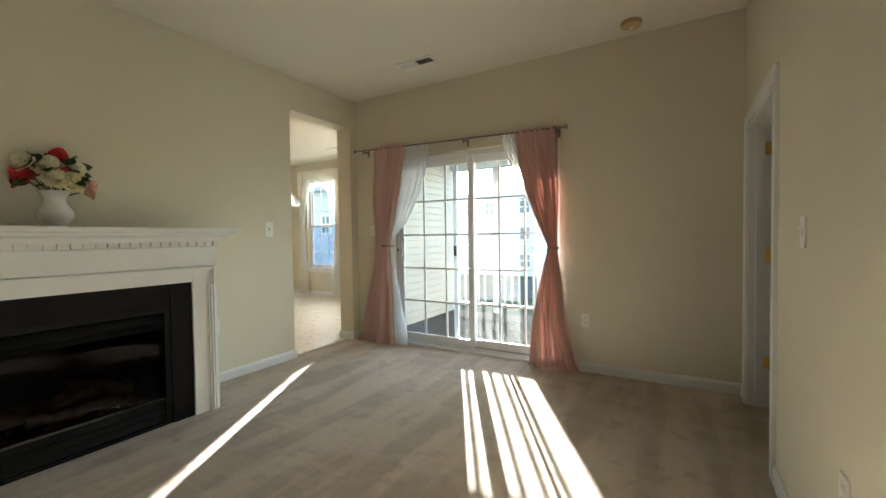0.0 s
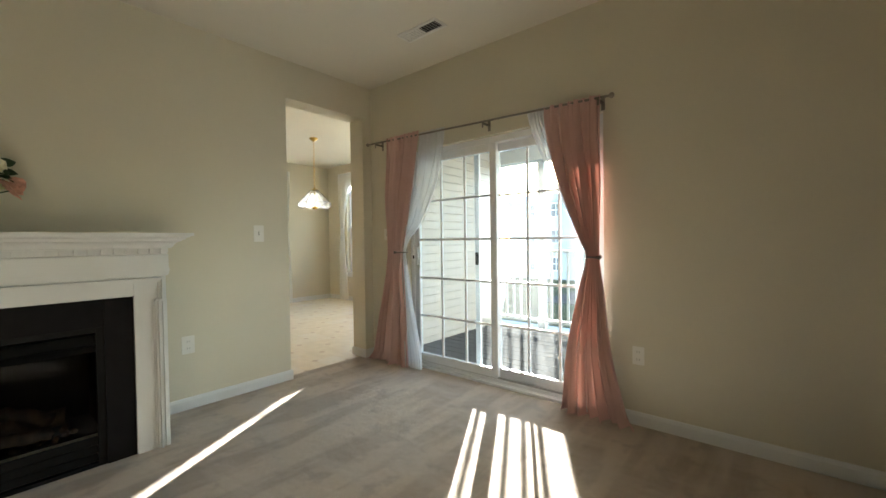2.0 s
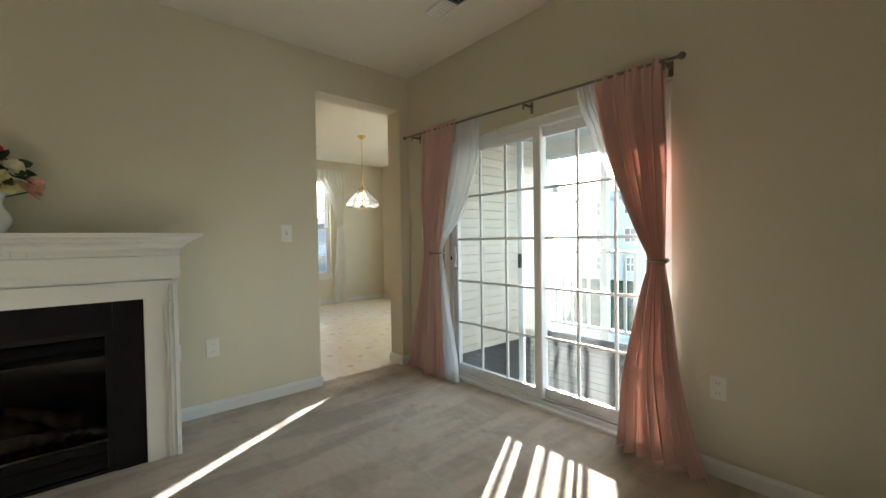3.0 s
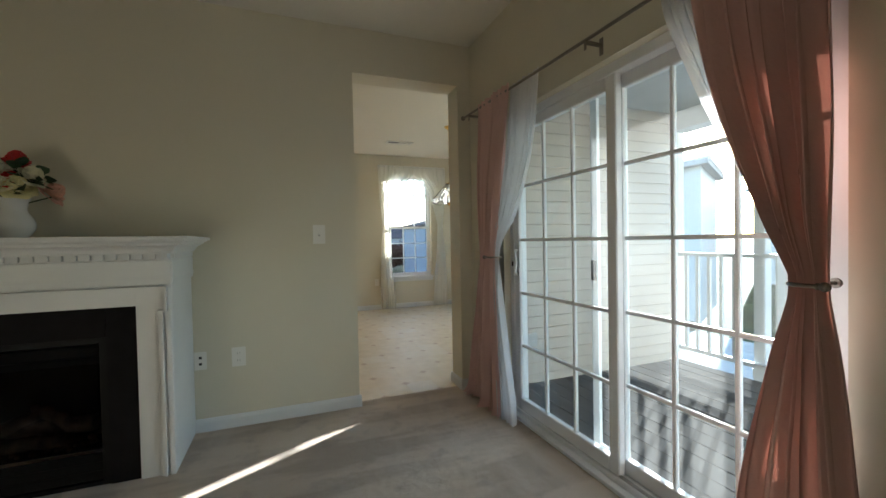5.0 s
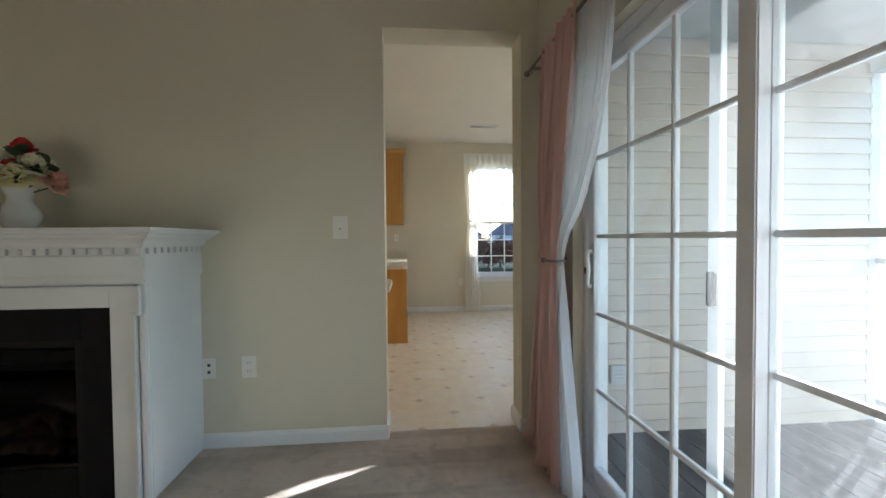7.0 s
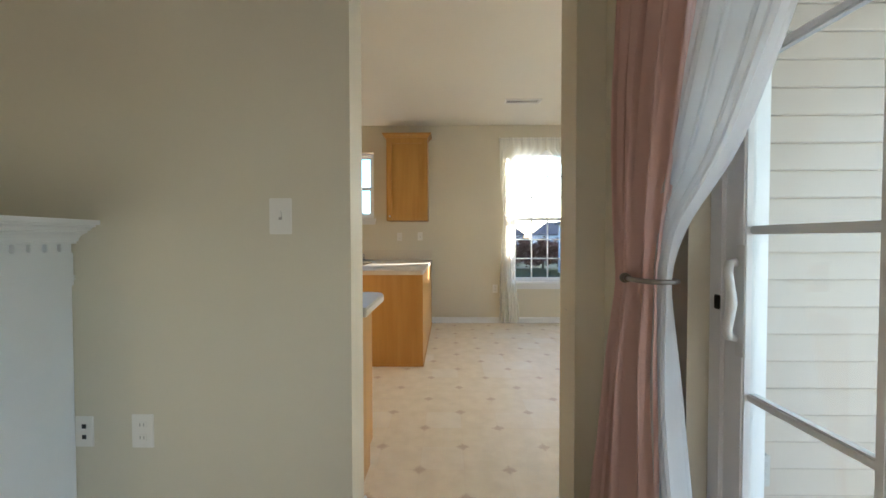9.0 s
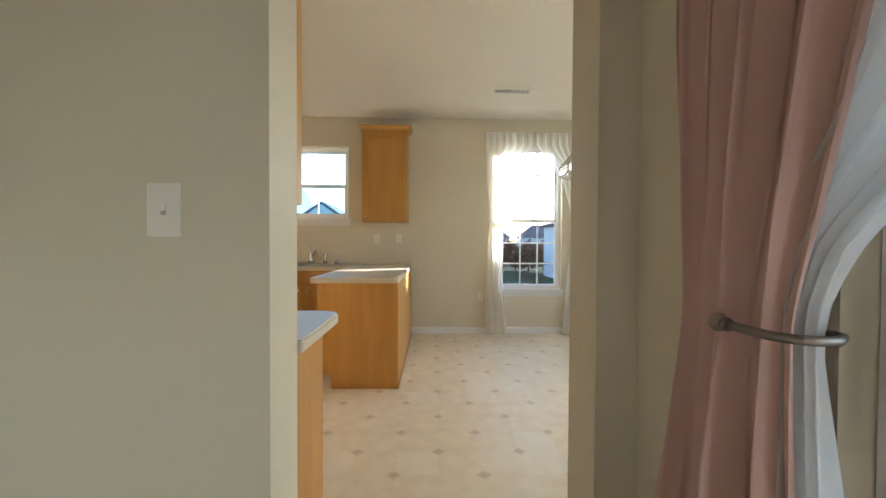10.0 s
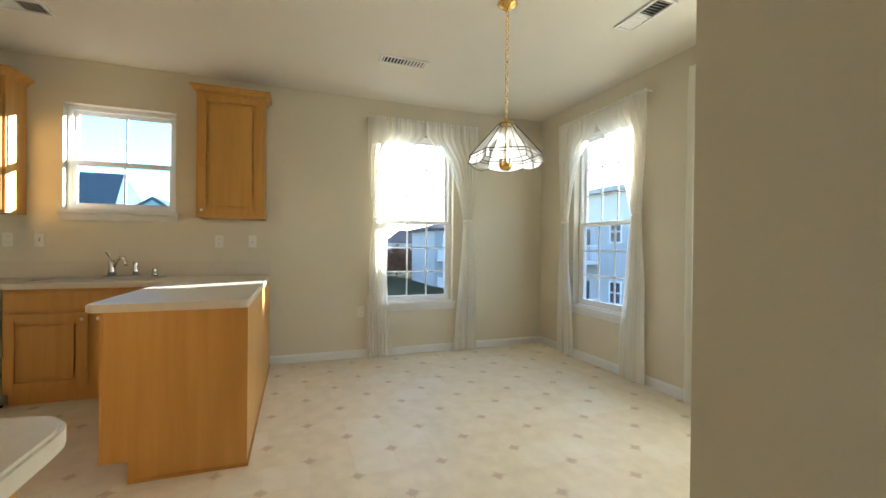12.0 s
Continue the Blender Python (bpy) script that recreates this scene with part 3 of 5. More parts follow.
def kitchen_curtains(axis, face, sign, c, width, rodz, tie, seed, gap=0.0):
    pl = face - sign * 0.05
    rod = thing("curtain_rod", (pl, c, rodz) if axis == "x" else (c, pl, rodz), "slim white curtain rod above the window", "curtain rod", "dining curtain rods")
    bm = bmesh.new()
    a, b = c - width / 2, c + width / 2
    for p, q in (((pl, a), (pl, b)), ((pl, a), (face, a)), ((pl, b), (face, b))):
        tube(bm, (*(p if axis == "x" else p[::-1]), rodz), (*(q if axis == "x" else q[::-1]), rodz), 0.006)
    part("pole", bm, M_WHITE, rod, smooth=True)
    for side in (-1, 1):
        out = c + side * width / 2
        inn = c - side * gap
        ti, tz = tie
        k = []
        for z, o, i2, am in ((rodz + 0.03, out, inn, 0.35), (rodz - 0.02, out, inn, 0.5), (rodz - 0.14, out, c + side * 0.005, 0.6), (2.1, out - side * 0.01, c + side * (width * 0.22), 0.8), (tz + 0.02, out - side * 0.06, out - side * (0.06 + ti), 0.7),
                             (tz - 0.02, out - side * 0.06, out - side * (0.06 + ti), 0.7), (0.9, out - side * 0.02, out - side * 0.20, 1.0), (0.012, out, out - side * 0.27, 1.1)):
            k.append((z, min(o, i2), max(o, i2), am))
        tagged(part("sheer_curtain", drape(k, pl, axis, folds=7, amp=0.02, seed=seed + side, room=-sign), M_SHEERK, smooth="all"), "cream sheer curtain tied to one side of the window", "curtain", "dining curtains")
        bm = bmesh.new()
        um = out - side * (0.06 + ti / 2)
        n = 20
        ring = []
        for i in range(n):
            t = 2 * math.pi * i / n
            u, w = um + (ti / 2 + 0.008) * math.cos(t), pl + 0.03 * math.sin(t)
            ring.append([bm.verts.new((w, u, tz + h) if axis == "x" else (u, w, tz + h)) for h in (-0.014, 0.014)])
        for i in range(n):
            bm.faces.new((ring[i][0], ring[(i + 1) % n][0], ring[(i + 1) % n][1], ring[i][1]))
        tagged(part("curtain_tieback", bm, M_SHEERK, smooth="all"), "cream fabric tieback round a sheer curtain", "tieback", "dining tiebacks")


kitchen_curtains("x", KX0, -1, 5.165, 1.26, 2.53, (0.10, 1.47), 20)
kitchen_curtains("y", KY1, 1, -6.35, 1.22, 2.53, (0.10, 1.47), 30)
rod4 = thing("curtain_rod", (-4.745, KY1 - 0.05, 2.53), "slim white curtain rod above the window", "curtain rod", "dining curtain rods")
bm4 = bmesh.new()
tube(bm4, (-5.34, KY1 - 0.05, 2.53), (-4.10, KY1 - 0.05, 2.53), 0.006)
tube(bm4, (-5.34, KY1 - 0.05, 2.53), (-5.34, KY1, 2.53), 0.006), tube(bm4, (-4.10, KY1 - 0.05, 2.53), (-4.10, KY1, 2.53), 0.006)
part("pole", bm4, M_WHITE, rod4, smooth=True)
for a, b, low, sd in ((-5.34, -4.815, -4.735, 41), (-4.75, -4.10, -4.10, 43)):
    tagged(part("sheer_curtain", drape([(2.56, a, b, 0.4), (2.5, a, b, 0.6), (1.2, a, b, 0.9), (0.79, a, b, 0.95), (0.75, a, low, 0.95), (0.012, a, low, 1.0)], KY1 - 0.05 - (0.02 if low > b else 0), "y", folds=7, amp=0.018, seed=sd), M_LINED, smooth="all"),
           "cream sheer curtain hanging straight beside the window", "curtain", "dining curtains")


# ---- fireplace ----
FX, FY0, FY1 = -2.762, 1.03, 2.443


def fireplace():
    f = thing("fireplace_surround", ((LX0 + FX) / 2, (FY0 + FY1) / 2, 0), "white painted wooden fireplace surround with a dentil mantel", "fireplace")
    # carcass sides and top panel, with the firebox hollow between
    iy0, iy1 = FY0 + 0.155, FY1 - 0.155
    boxpart("side_panel", (LX0, FX - 0.02, FY1 - 0.025, FY1, 0, 1.13), M_WHITE, f)
    boxpart("side_panel", (LX0, FX - 0.02, FY0, FY0 + 0.025, 0, 1.13), M_WHITE, f)
    for y0, y1 in ((iy1, FY1), (FY0, iy0)):
        boxpart("pilaster", (FX - 0.02, FX, y0, y1, 0, 1.0), M_WHITE, f)
        o = y1 if y1 == FY1 else y0
        s = -1 if y1 == FY1 else 1
        bm = bmesh.new()
        for a, b, h in ((0.0, 0.022, 0.012), (0.034, 0.046, 0.024), (0.046, 0.06, 0.014), (0.06, 0.068, 0.007)):
            box(bm, FX, FX + h, min(o + s * a, o + s * b), max(o + s * a, o + s * b), 0, 0.862)
        part("moulding", bm, M_WHITE, f, bevel=0.002)
        bm = bmesh.new()
        for a, b, h in ((0.016, 0.028, 0.024), (0.028, 0.042, 0.014)):
            box(bm, FX, FX + h, min(o + s * a, o + s * b), max(o + s * a, o + s * b), 0.862, 0.99)
        box(bm, FX, FX + 0.0235, min(o + s * 0.016, o + s * 0.06), max(o + s * 0.016, o + s * 0.06), 0.855, 0.867)
        part("corner_moulding", bm, M_WHITE, f, bevel=0.002)
    boxpart("header_board", (FX - 0.02, FX, iy0, iy1, 0.893, 1.0), M_WHITE, f)
    bm = bmesh.new()
    box(bm, FX, FX + 0.0238, FY0 + 0.017, FY1 - 0.017, 0.978, 0.991), box(bm, FX, FX + 0.0142, FY0 + 0.029, FY1 - 0.029, 0.962, 0.978)
    part("moulding", bm, M_WHITE, f, bevel=0.002)
    boxpart("frieze", (LX0, FX + 0.022, FY0 - 0.012, FY1 + 0.012, 1.0, 1.13), M_WHITE, f, bevel=0.006)
    boxpart("frieze_moulding", (LX0, FX + 0.029, FY0 - 0.018, FY1 + 0.018, 1.022, 1.036), M_WHITE, f, bevel=0.005)
    boxpart("frieze_moulding", (LX0, FX + 0.026, FY0 - 0.015, FY1 + 0.015, 1.0365, 1.043), M_WHITE, f, bevel=0.002)
    prof = [(0.0, 1.118), (0.036, 1.118), (0.036, 1.122), (0.03, 1.128), (0.03, 1.158), (0.05, 1.159), (0.05, 1.167), (0.057, 1.168), (0.06, 1.178), (0.068, 1.188), (0.082, 1.196), (0.092, 1.2), (0.092, 1.206), (0.104, 1.207), (0.106, 1.213), (0.114, 1.219), (0.124, 1.221), (0.124, 1.227), (0.14, 1.228), (0.14, 1.245), (0.0, 1.245)]
    bm = bmesh.new()
    rings = []
    for d, z in prof[1:-1]:
        k = d - 0.03
        rings.append([bm.verts.new(p) for p in ((LX0, FY0 - k, z), (FX + d, FY0 - k, z), (FX + d, FY1 + k, z), (LX0, FY1 + k, z))])
    for a, b in zip(rings, rings[1:]):
        for i in range(3):
            bm.faces.new((a[i], a[i + 1], b[i + 1], b[i]))
    bm.faces.new(rings[-1]), bm.faces.new(rings[0][::-1])
    part("mantel_shelf", bm, M_WHITE, f)
    n = 27
    bm = bmesh.new()
    box(bm, 0, 0.017, -0.017, 0.017, 0, 0.026)
    first = part("dentil", bm, M_WHITE, f, bevel=0.002)
    first.parent, first.matrix_parent_inverse = f, f.matrix_basis.inverted()
    first.matrix_basis = Matrix.Translation((FX + 0.03, FY1 - 0.018, 1.131))
    for i in range(1, n):
        o = first.copy()
        scene.collection.objects.link(o)
        o.matrix_basis = Matrix.Translation((FX + 0.03, FY1 - 0.018 - i * (FY1 - FY0 - 0.036) / (n - 1), 1.131))
    for i in range(9):
        o = first.copy()
        scene.collection.objects.link(o)
        o.matrix_basis = Matrix.Translation((FX - 0.02 - i * 0.053, FY1, 1.131)) @ pose(0, 0, 0, 0, 0, 90)
    # dark stone facing
    ins0, ins1 = iy0 + 0.13, iy1 - 0.13
    for a, b, c in ((ins1, iy1 - 0.001, 0), (iy0 + 0.001, ins0, 0), (ins0 + 0.001, ins1 - 0.001, 0.745)):
        boxpart("facing", (FX - 0.04, FX - 0.012, a, b, c, 0.892), M_SLATE, f, "dark polished stone facing round the firebox", 0.001)

    g = thing("gas_fireplace", (FX - 0.2, (FY0 + FY1) / 2, 0), "black gas fireplace insert with ceramic logs behind glass", "fireplace")
    bm = bmesh.new()
    panel_bits = ((ins1 - 0.035, ins1, 0.0, 0.745), (ins0, ins0 + 0.035, 0.0, 0.745), (ins0 + 0.035, ins1 - 0.035, 0.715, 0.745), (ins0 + 0.035, ins1 - 0.035, 0.0, 0.02))
    for a, b, c, d in panel_bits:
        box(bm, FX - 0.05, FX - 0.02, a, b, c, d)
    part("frame", bm, M_BLACK, g, bevel=0.002)
    for z0, z1, tilt in ((0.615, 0.645, 0.02), (0.655, 0.70, 0.03), (0.03, 0.065, 0.02), (0.075, 0.11, 0.02), (0.12, 0.155, 0.02)):
        bm = bmesh.new()
        vs = box(bm, FX - 0.055, FX - 0.045, ins0 + 0.036, ins1 - 0.036, z0, z1)
        for v in vs[:4]:
            v.co.x += tilt
        part("louvre", bm, M_BLACK, g, bevel=0.001)
    boxpart("glass_front", (FX - 0.075, FX - 0.07, ins0 + 0.03, ins1 - 0.03, 0.165, 0.61), M_FIREGLASS, g, bevel=0)
    bm = bmesh.new()
    x0 = LX0 + 0.05
    for r in ((x0, x0 + 0.01, ins0, ins1, 0.16, 0.7), (x0, FX - 0.08, ins0, ins0 + 0.01, 0.16, 0.7), (x0, FX - 0.08, ins1 - 0.01, ins1, 0.16, 0.7), (x0, FX - 0.08, ins0, ins1, 0.16, 0.17), (x0, FX - 0.08, ins0, ins1, 0.69, 0.7)):
        box(bm, *r)
    part("firebox", bm, M_BLACK, g)
    rnd = random.Random(5)
    for p, q, r in (((-3.05, ins0 + 0.12, 0.24), (-3.0, ins1 - 0.14, 0.25), 0.05), ((-2.93, ins0 + 0.2, 0.22), (-2.9, ins1 - 0.2, 0.215), 0.04), ((-2.9, ins0 + 0.28, 0.27), (-3.06, ins1 - 0.34, 0.33), 0.032), ((-2.92, ins1 - 0.2, 0.27), (-3.08, ins1 - 0.42, 0.34), 0.028)):
        bm = bmesh.new()
        p, q = Vector(p), Vector(q)
        m = Matrix.Translation((p + q) / 2) @ (q - p).to_track_quat("Z", "Y").to_matrix().to_4x4()
        bmesh.ops.create_cone(bm, cap_ends=True, segments=14, radius1=r, radius2=r * 0.85, depth=(q - p).length, matrix=m)
        bmesh.ops.subdivide_edges(bm, edges=[e for e in bm.edges if e.calc_length() > 0.2], cuts=8)
        for v in bm.verts:
            v.co += Vector((noise.noise(v.co * 14), noise.noise(v.co * 14 + Vector((5, 0, 0))), noise.noise(v.co * 14 + Vector((0, 7, 0))))) * 0.018
        part("log", bm, M_LOG, g, smooth="all")
    bm = bmesh.new()
    for _ in range(60):
        bmesh.ops.create_icosphere(bm, subdivisions=1, radius=rnd.uniform(0.01, 0.022), matrix=Matrix.Translation((rnd.uniform(-3.05, -2.86), rnd.uniform(ins0 + 0.1, ins1 - 0.1), 0.175)))
    tagged(part("ember_bed", bm, M_LOG, g), kind="stuff")


M_FIREGLASS = glass("fire_glass", (0.6, 0.6, 0.6), 0.14)
M_LOG = mat("ceramic_log", (0.16, 0.10, 0.06), 0.9, var=0.35, scale=18, bump=0.6, bump_scale=60)
fireplace()


# ---- vase of flowers ----
def flowers():
    VX, VY, VZ = -3.035, 1.70, 1.245
    v = thing("flower_vase", (VX, VY, VZ), "white ceramic vase with red, cream and peach roses", "vase")
    bm = bmesh.new()
    lathe(bm, [(0.045, 0), (0.05, 0.004), (0.062, 0.02), (0.08, 0.05), (0.084, 0.078), (0.076, 0.105), (0.056, 0.135), (0.05, 0.155), (0.054, 0.18), (0.066, 0.205), (0.07, 0.212), (0.064, 0.212), (0.05, 0.185), (0.044, 0.155)], 32, (VX, VY, VZ))
    part("vase", bm, M_CERAMIC, v, smooth="all")
    red, cream, peach, yellow = (mat(n, c, 0.7, var=0.12, scale=30) for n, c in (("red_petal", (0.62, 0.025, 0.035)), ("cream_petal", (0.86, 0.80, 0.58)), ("peach_petal", (0.82, 0.45, 0.33)), ("yellow_petal", (0.86, 0.78, 0.42))))
    leafm = mat("leaf", (0.035, 0.07, 0.025), 0.55, var=0.2, scale=20)
    rnd = random.Random(3)

    def bloom(at, r, material, tilt):
        bm = bmesh.new()
        m0 = Matrix.Translation(at) @ Vector(tilt).to_track_quat("Z", "Y").to_matrix().to_4x4()
        for ring, (n, rad, up, open_) in enumerate(((3, 0.22, 0.30, 0.15), (5, 0.45, 0.22, 0.45), (6, 0.72, 0.10, 0.8), (7, 0.95, -0.04, 1.15))):
            for i in range(n):
                a = 2 * math.pi * (i + 0.5 * ring) / n + rnd.uniform(-0.2, 0.2)
                g = []
                for j in range(4):
                    for k in range(4):
                        s, t2 = (k / 3 - 0.5), j / 3
                        w = r * 0.75 * math.sin(math.pi * (0.18 + 0.72 * t2)) * (0.6 + 0.4 * rad)
                        out = r * rad * (0.35 + 0.65 * math.sin(t2 * 1.4)) + r * 0.12 * open_ * t2 * t2 - r * 0.18 * abs(s) * 2
                        h = r * (up - 0.25 + 0.75 * t2 * (1.1 - 0.55 * open_) - 0.2 * open_ * t2 ** 3)
                        g.append(bm.verts.new(m0 @ Vector((out * math.cos(a) - s * 2 * w * math.sin(a), out * math.sin(a) + s * 2 * w * math.cos(a), h))))
                for j in range(3):
                    for k in range(3):
                        bm.faces.new((g[j * 4 + k], g[j * 4 + k + 1], g[j * 4 + k + 5], g[j * 4 + k + 4]))
        part("rose", bm, material, v, smooth="all")
    for dx, dy, dz, r, material in ((0.0, 0.02, 0.40, 0.06, red), (-0.01, -0.115, 0.285, 0.07, red), (0.05, -0.025, 0.34, 0.064, cream), (0.065, 0.045, 0.262, 0.066, yellow), (0.025, 0.085, 0.325, 0.062, cream), (-0.02, 0.15, 0.245, 0.06, peach), (-0.05, -0.075, 0.35, 0.058, peach), (0.095, -0.015, 0.275, 0.056, cream), (0.02, -0.13, 0.35, 0.05, cream), (-0.07, 0.06, 0.32, 0.056, cream), (0.06, 0.02, 0.30, 0.05, red), (-0.06, -0.02, 0.29, 0.06, cream)):
        bloom((VX + dx, VY + dy, VZ + dz), r * 1.3, material, (dx + 0.02, dy, 0.12))
        bm = bmesh.new()
        tube(bm, (VX, VY, VZ + 0.17), (VX + dx, VY + dy, VZ + dz - 0.02), 0.0035, n=6)
        part("stem", bm, leafm, v)
    for i in range(44):
        a, el = rnd.uniform(0, 6.28), rnd.uniform(-0.25, 1.1)
        d = Vector((math.cos(a) * math.cos(el) * 0.8, math.sin(a) * math.cos(el), math.sin(el)))
        c = Vector((VX, VY, VZ + 0.28)) + d * rnd.uniform(0.07, 0.13)
        ln, wd = rnd.uniform(0.06, 0.095), rnd.uniform(0.022, 0.032)
        side = Matrix.Rotation(rnd.uniform(-1.2, 1.2), 3, d) @ d.cross(Vector((0, 0, 1))).normalized()
        bm = bmesh.new()
        rows = []
        for j in range(6):
            s = j / 5
            p = c + d * ln * s + Vector((0, 0, -0.02 * s * s))
            w = wd * math.sin(math.pi * min(1, 0.08 + 0.92 * s)) + 0.0005
            rows.append((bm.verts.new(p - side * w + Vector((0, 0, 0.004))), bm.verts.new(p), bm.verts.new(p + side * w + Vector((0, 0, 0.004)))))
        for r0, r1 in zip(rows, rows[1:]):
            bm.faces.new((r0[0], r0[1], r1[1], r1[0])), bm.faces.new((r0[1], r0[2], r1[2], r1[1]))
        part("leaf", bm, leafm, v, smooth="all")


flowers()


# ---- curtain holdbacks ----
def holdback(x_ball, x_inner, back, z, label):
    """A hook from the wall behind the cloth, bent round its inner edge to a ball in front."""
    h = thing("curtain_holdback", (x_inner, LY1, z), label, "curtain holdback", "patio door holdbacks")
    y, s = LY1, 1 if x_inner > x_ball else -1
    e = x_inner + s * 0.008
    bm = bmesh.new()
    pts = [(back, y - 0.004), (back, y - 0.03), (back + s * 0.012, y - 0.045), (e - s * 0.014, y - 0.058), (e, y - 0.078), (e, y - 0.1), (e - s * 0.008, y - 0.118), (e - s * 0.026, y - 0.131), (e - s * 0.05, y - 0.136), (x_ball, y - 0.136)]
    sweep(bm, [(a, b, z) for a, b in pts], 0.006)
    part("arm", bm, M_PEWTER, h, smooth="all")
    bm = bmesh.new()
    tube(bm, (back, y, z), (back, y - 0.008, z), 0.014, n=20)
    part("rosette", bm, M_PEWTER, h, smooth=True)
    bm = bmesh.new()
    bmesh.ops.create_uvsphere(bm, u_segments=14, v_segments=10, radius=0.0125, matrix=Matrix.Translation((x_ball, y - 0.136, z)))
    bmesh.ops.create_cone(bm, cap_ends=True, segments=14, radius1=0.009, radius2=0.009, depth=0.006, matrix=Matrix.Translation((x_ball + s * 0.015, y - 0.136, z)) @ Matrix.Rotation(radians(90), 4, "Y"))
    part("ball", bm, M_PEWTER, h, smooth="all")


holdback(-2.765, -2.668, -2.82, 1.078, "curved pewter holdback round the pink and sheer curtains")
holdback(-0.885, -0.975, -0.925, 1.06, "curved pewter holdback round the pink curtain")


# ---- patio door hardware and screen ----
def door_hardware():
    y = LY1 + 0.058
    h = thing("door_pull", (-2.61, y, 1.04), "white curved pull handle on the sliding door stile", "handle")
    boxpart("back_plate", (-2.65, -2.622, y - 0.006, y, 0.92, 1.16), M_WHITE, h)
    bm = bmesh.new()
    pts = [(-2.648, y - 0.004, 1.122), (-2.646, y - 0.022, 1.12), (-2.636, y - 0.032, 1.10), (-2.618, y - 0.034, 1.04), (-2.636, y - 0.032, 0.98), (-2.646, y - 0.022, 0.962), (-2.648, y - 0.004, 0.96)]
    sweep(bm, pts, 0.0095)
    part("grip", bm, M_WHITE, h, smooth="all")
    boxpart("thumb_latch", (-2.712, -2.694, y - 0.012, y - 0.001, 1.012, 1.045), M_BLACK, h, "black thumb latch")
    s = thing("screen_door", (-2.3, LY1 + 0.17, 0), "sliding insect screen with a white frame and dark latch", "screen door")
    ys = LY1 + 0.162
    bm = bmesh.new()
    for r in ((-2.06, -2.01, ys, ys + 0.02, 0.03, 1.98), (-2.06 + 0.05, -1.16, ys, ys + 0.02, 1.94, 1.98), (-2.01, -1.16, ys, ys + 0.02, 0.03, 0.08), (-1.16, -1.11, ys, ys + 0.02, 0.03, 1.98)):
        box(bm, *r)
    part("screen_frame", bm, M_VINYLW, s, bevel=0.002)
    boxpart("latch", (-2.052, -2.018, ys - 0.014, ys, 0.965, 1.075), M_BLACK, s, "black plastic screen latch", 0.004)


door_hardware()


# ---- outlets, switches, vents ----
def plate(axis, face, sign, u, z, kindof, label, category, w=0.07, h=0.115):
    """A wall plate; sign points into the room."""
    def B(u0, u1, z0, z1, d0, d1):
        a, b = sorted((face + sign * d0, face + sign * d1))
        return (a, b, u0, u1, z0, z1) if axis == "x" else (u0, u1, a, b, z0, z1)
    p = thing("light_switch" if kindof == "switch" else "wall_outlet", (face, u, z) if axis == "x" else (u, face, z), label, category, "wall plates")
    boxpart("cover_plate", B(u - w / 2, u + w / 2, z - h / 2, z + h / 2, 0, 0.006), M_PLASTIC, p, bevel=0.0025)
    if kindof == "switch":
        boxpart("toggle", B(u - 0.005, u + 0.005, z - 0.003, z + 0.02, 0.004, 0.018), M_PLASTIC, p, bevel=0.002)
        boxpart("slot", B(u - 0.006, u + 0.006, z - 0.013, z + 0.013, 0.006, 0.0066), M_SLOT, p, bevel=0)
    elif kindof == "outlet":
        for dz in (-0.024, 0.024):
            boxpart("socket", B(u - 0.017, u + 0.017, z + dz - 0.014, z + dz + 0.014, 0.005, 0.0085), M_PLASTIC, p, bevel=0.003)
            for du in (-0.007, 0.007):
                boxpart("slot", B(u + du - 0.0018, u + du + 0.0018, z + dz - 0.005, z + dz + 0.007, 0.0085, 0.009), M_SLOT, p, bevel=0)
    else:
        for dz in (-0.02, 0.02):
            boxpart("jack", B(u - 0.008, u + 0.008, z + dz - 0.008, z + dz + 0.008, 0.005, 0.008), M_DARK, p, bevel=0.001)


plate("x", LX0, 1, 3.226, 1.258, "switch", "cream single light switch beside the kitchen opening", "light switch", 0.083, 0.132)
plate("x", LX0, 1, 2.70, 0.46, "outlet", "cream double wall outlet above the baseboard", "outlet", 0.083, 0.126)
plate("x", LX0, 1, 2.48, 0.457, "jack", "cream cable wall plate beside the fireplace", "outlet")
plate("y", LY1, -1, -0.689, 0.44, "outlet", "cream double wall outlet beside the pink curtain", "outlet")
plate("y", LY1, -1, -3.02, 1.25, "switch", "cream light switch behind the curtain edge", "light switch")
plate("x", LX1, -1, 2.76, 1.165, "switch", "cream light switch beside the doorway", "light switch")
plate("x", LX1, -1, 2.30, 0.46, "outlet", "cream wall outlet on the hall wall", "outlet")
plate("x", KX0, 1, 3.156, 1.205, "outlet", "cream wall outlet above the kitchen counter", "outlet")
plate("x", KX0, 1, 3.442, 1.21, "switch", "cream switch above the kitchen counter", "light switch")
plate("x", KX0, 1, 4.485, 0.48, "outlet", "cream wall outlet beside the sheer curtain", "outlet")
plate("x", KX0, 1, 1.83, 1.20, "switch", "cream switch beside the sink window", "light switch")
plate("x", KX0, 1, 1.63, 1.20, "outlet", "cream outlet above the dishwasher counter", "outlet")


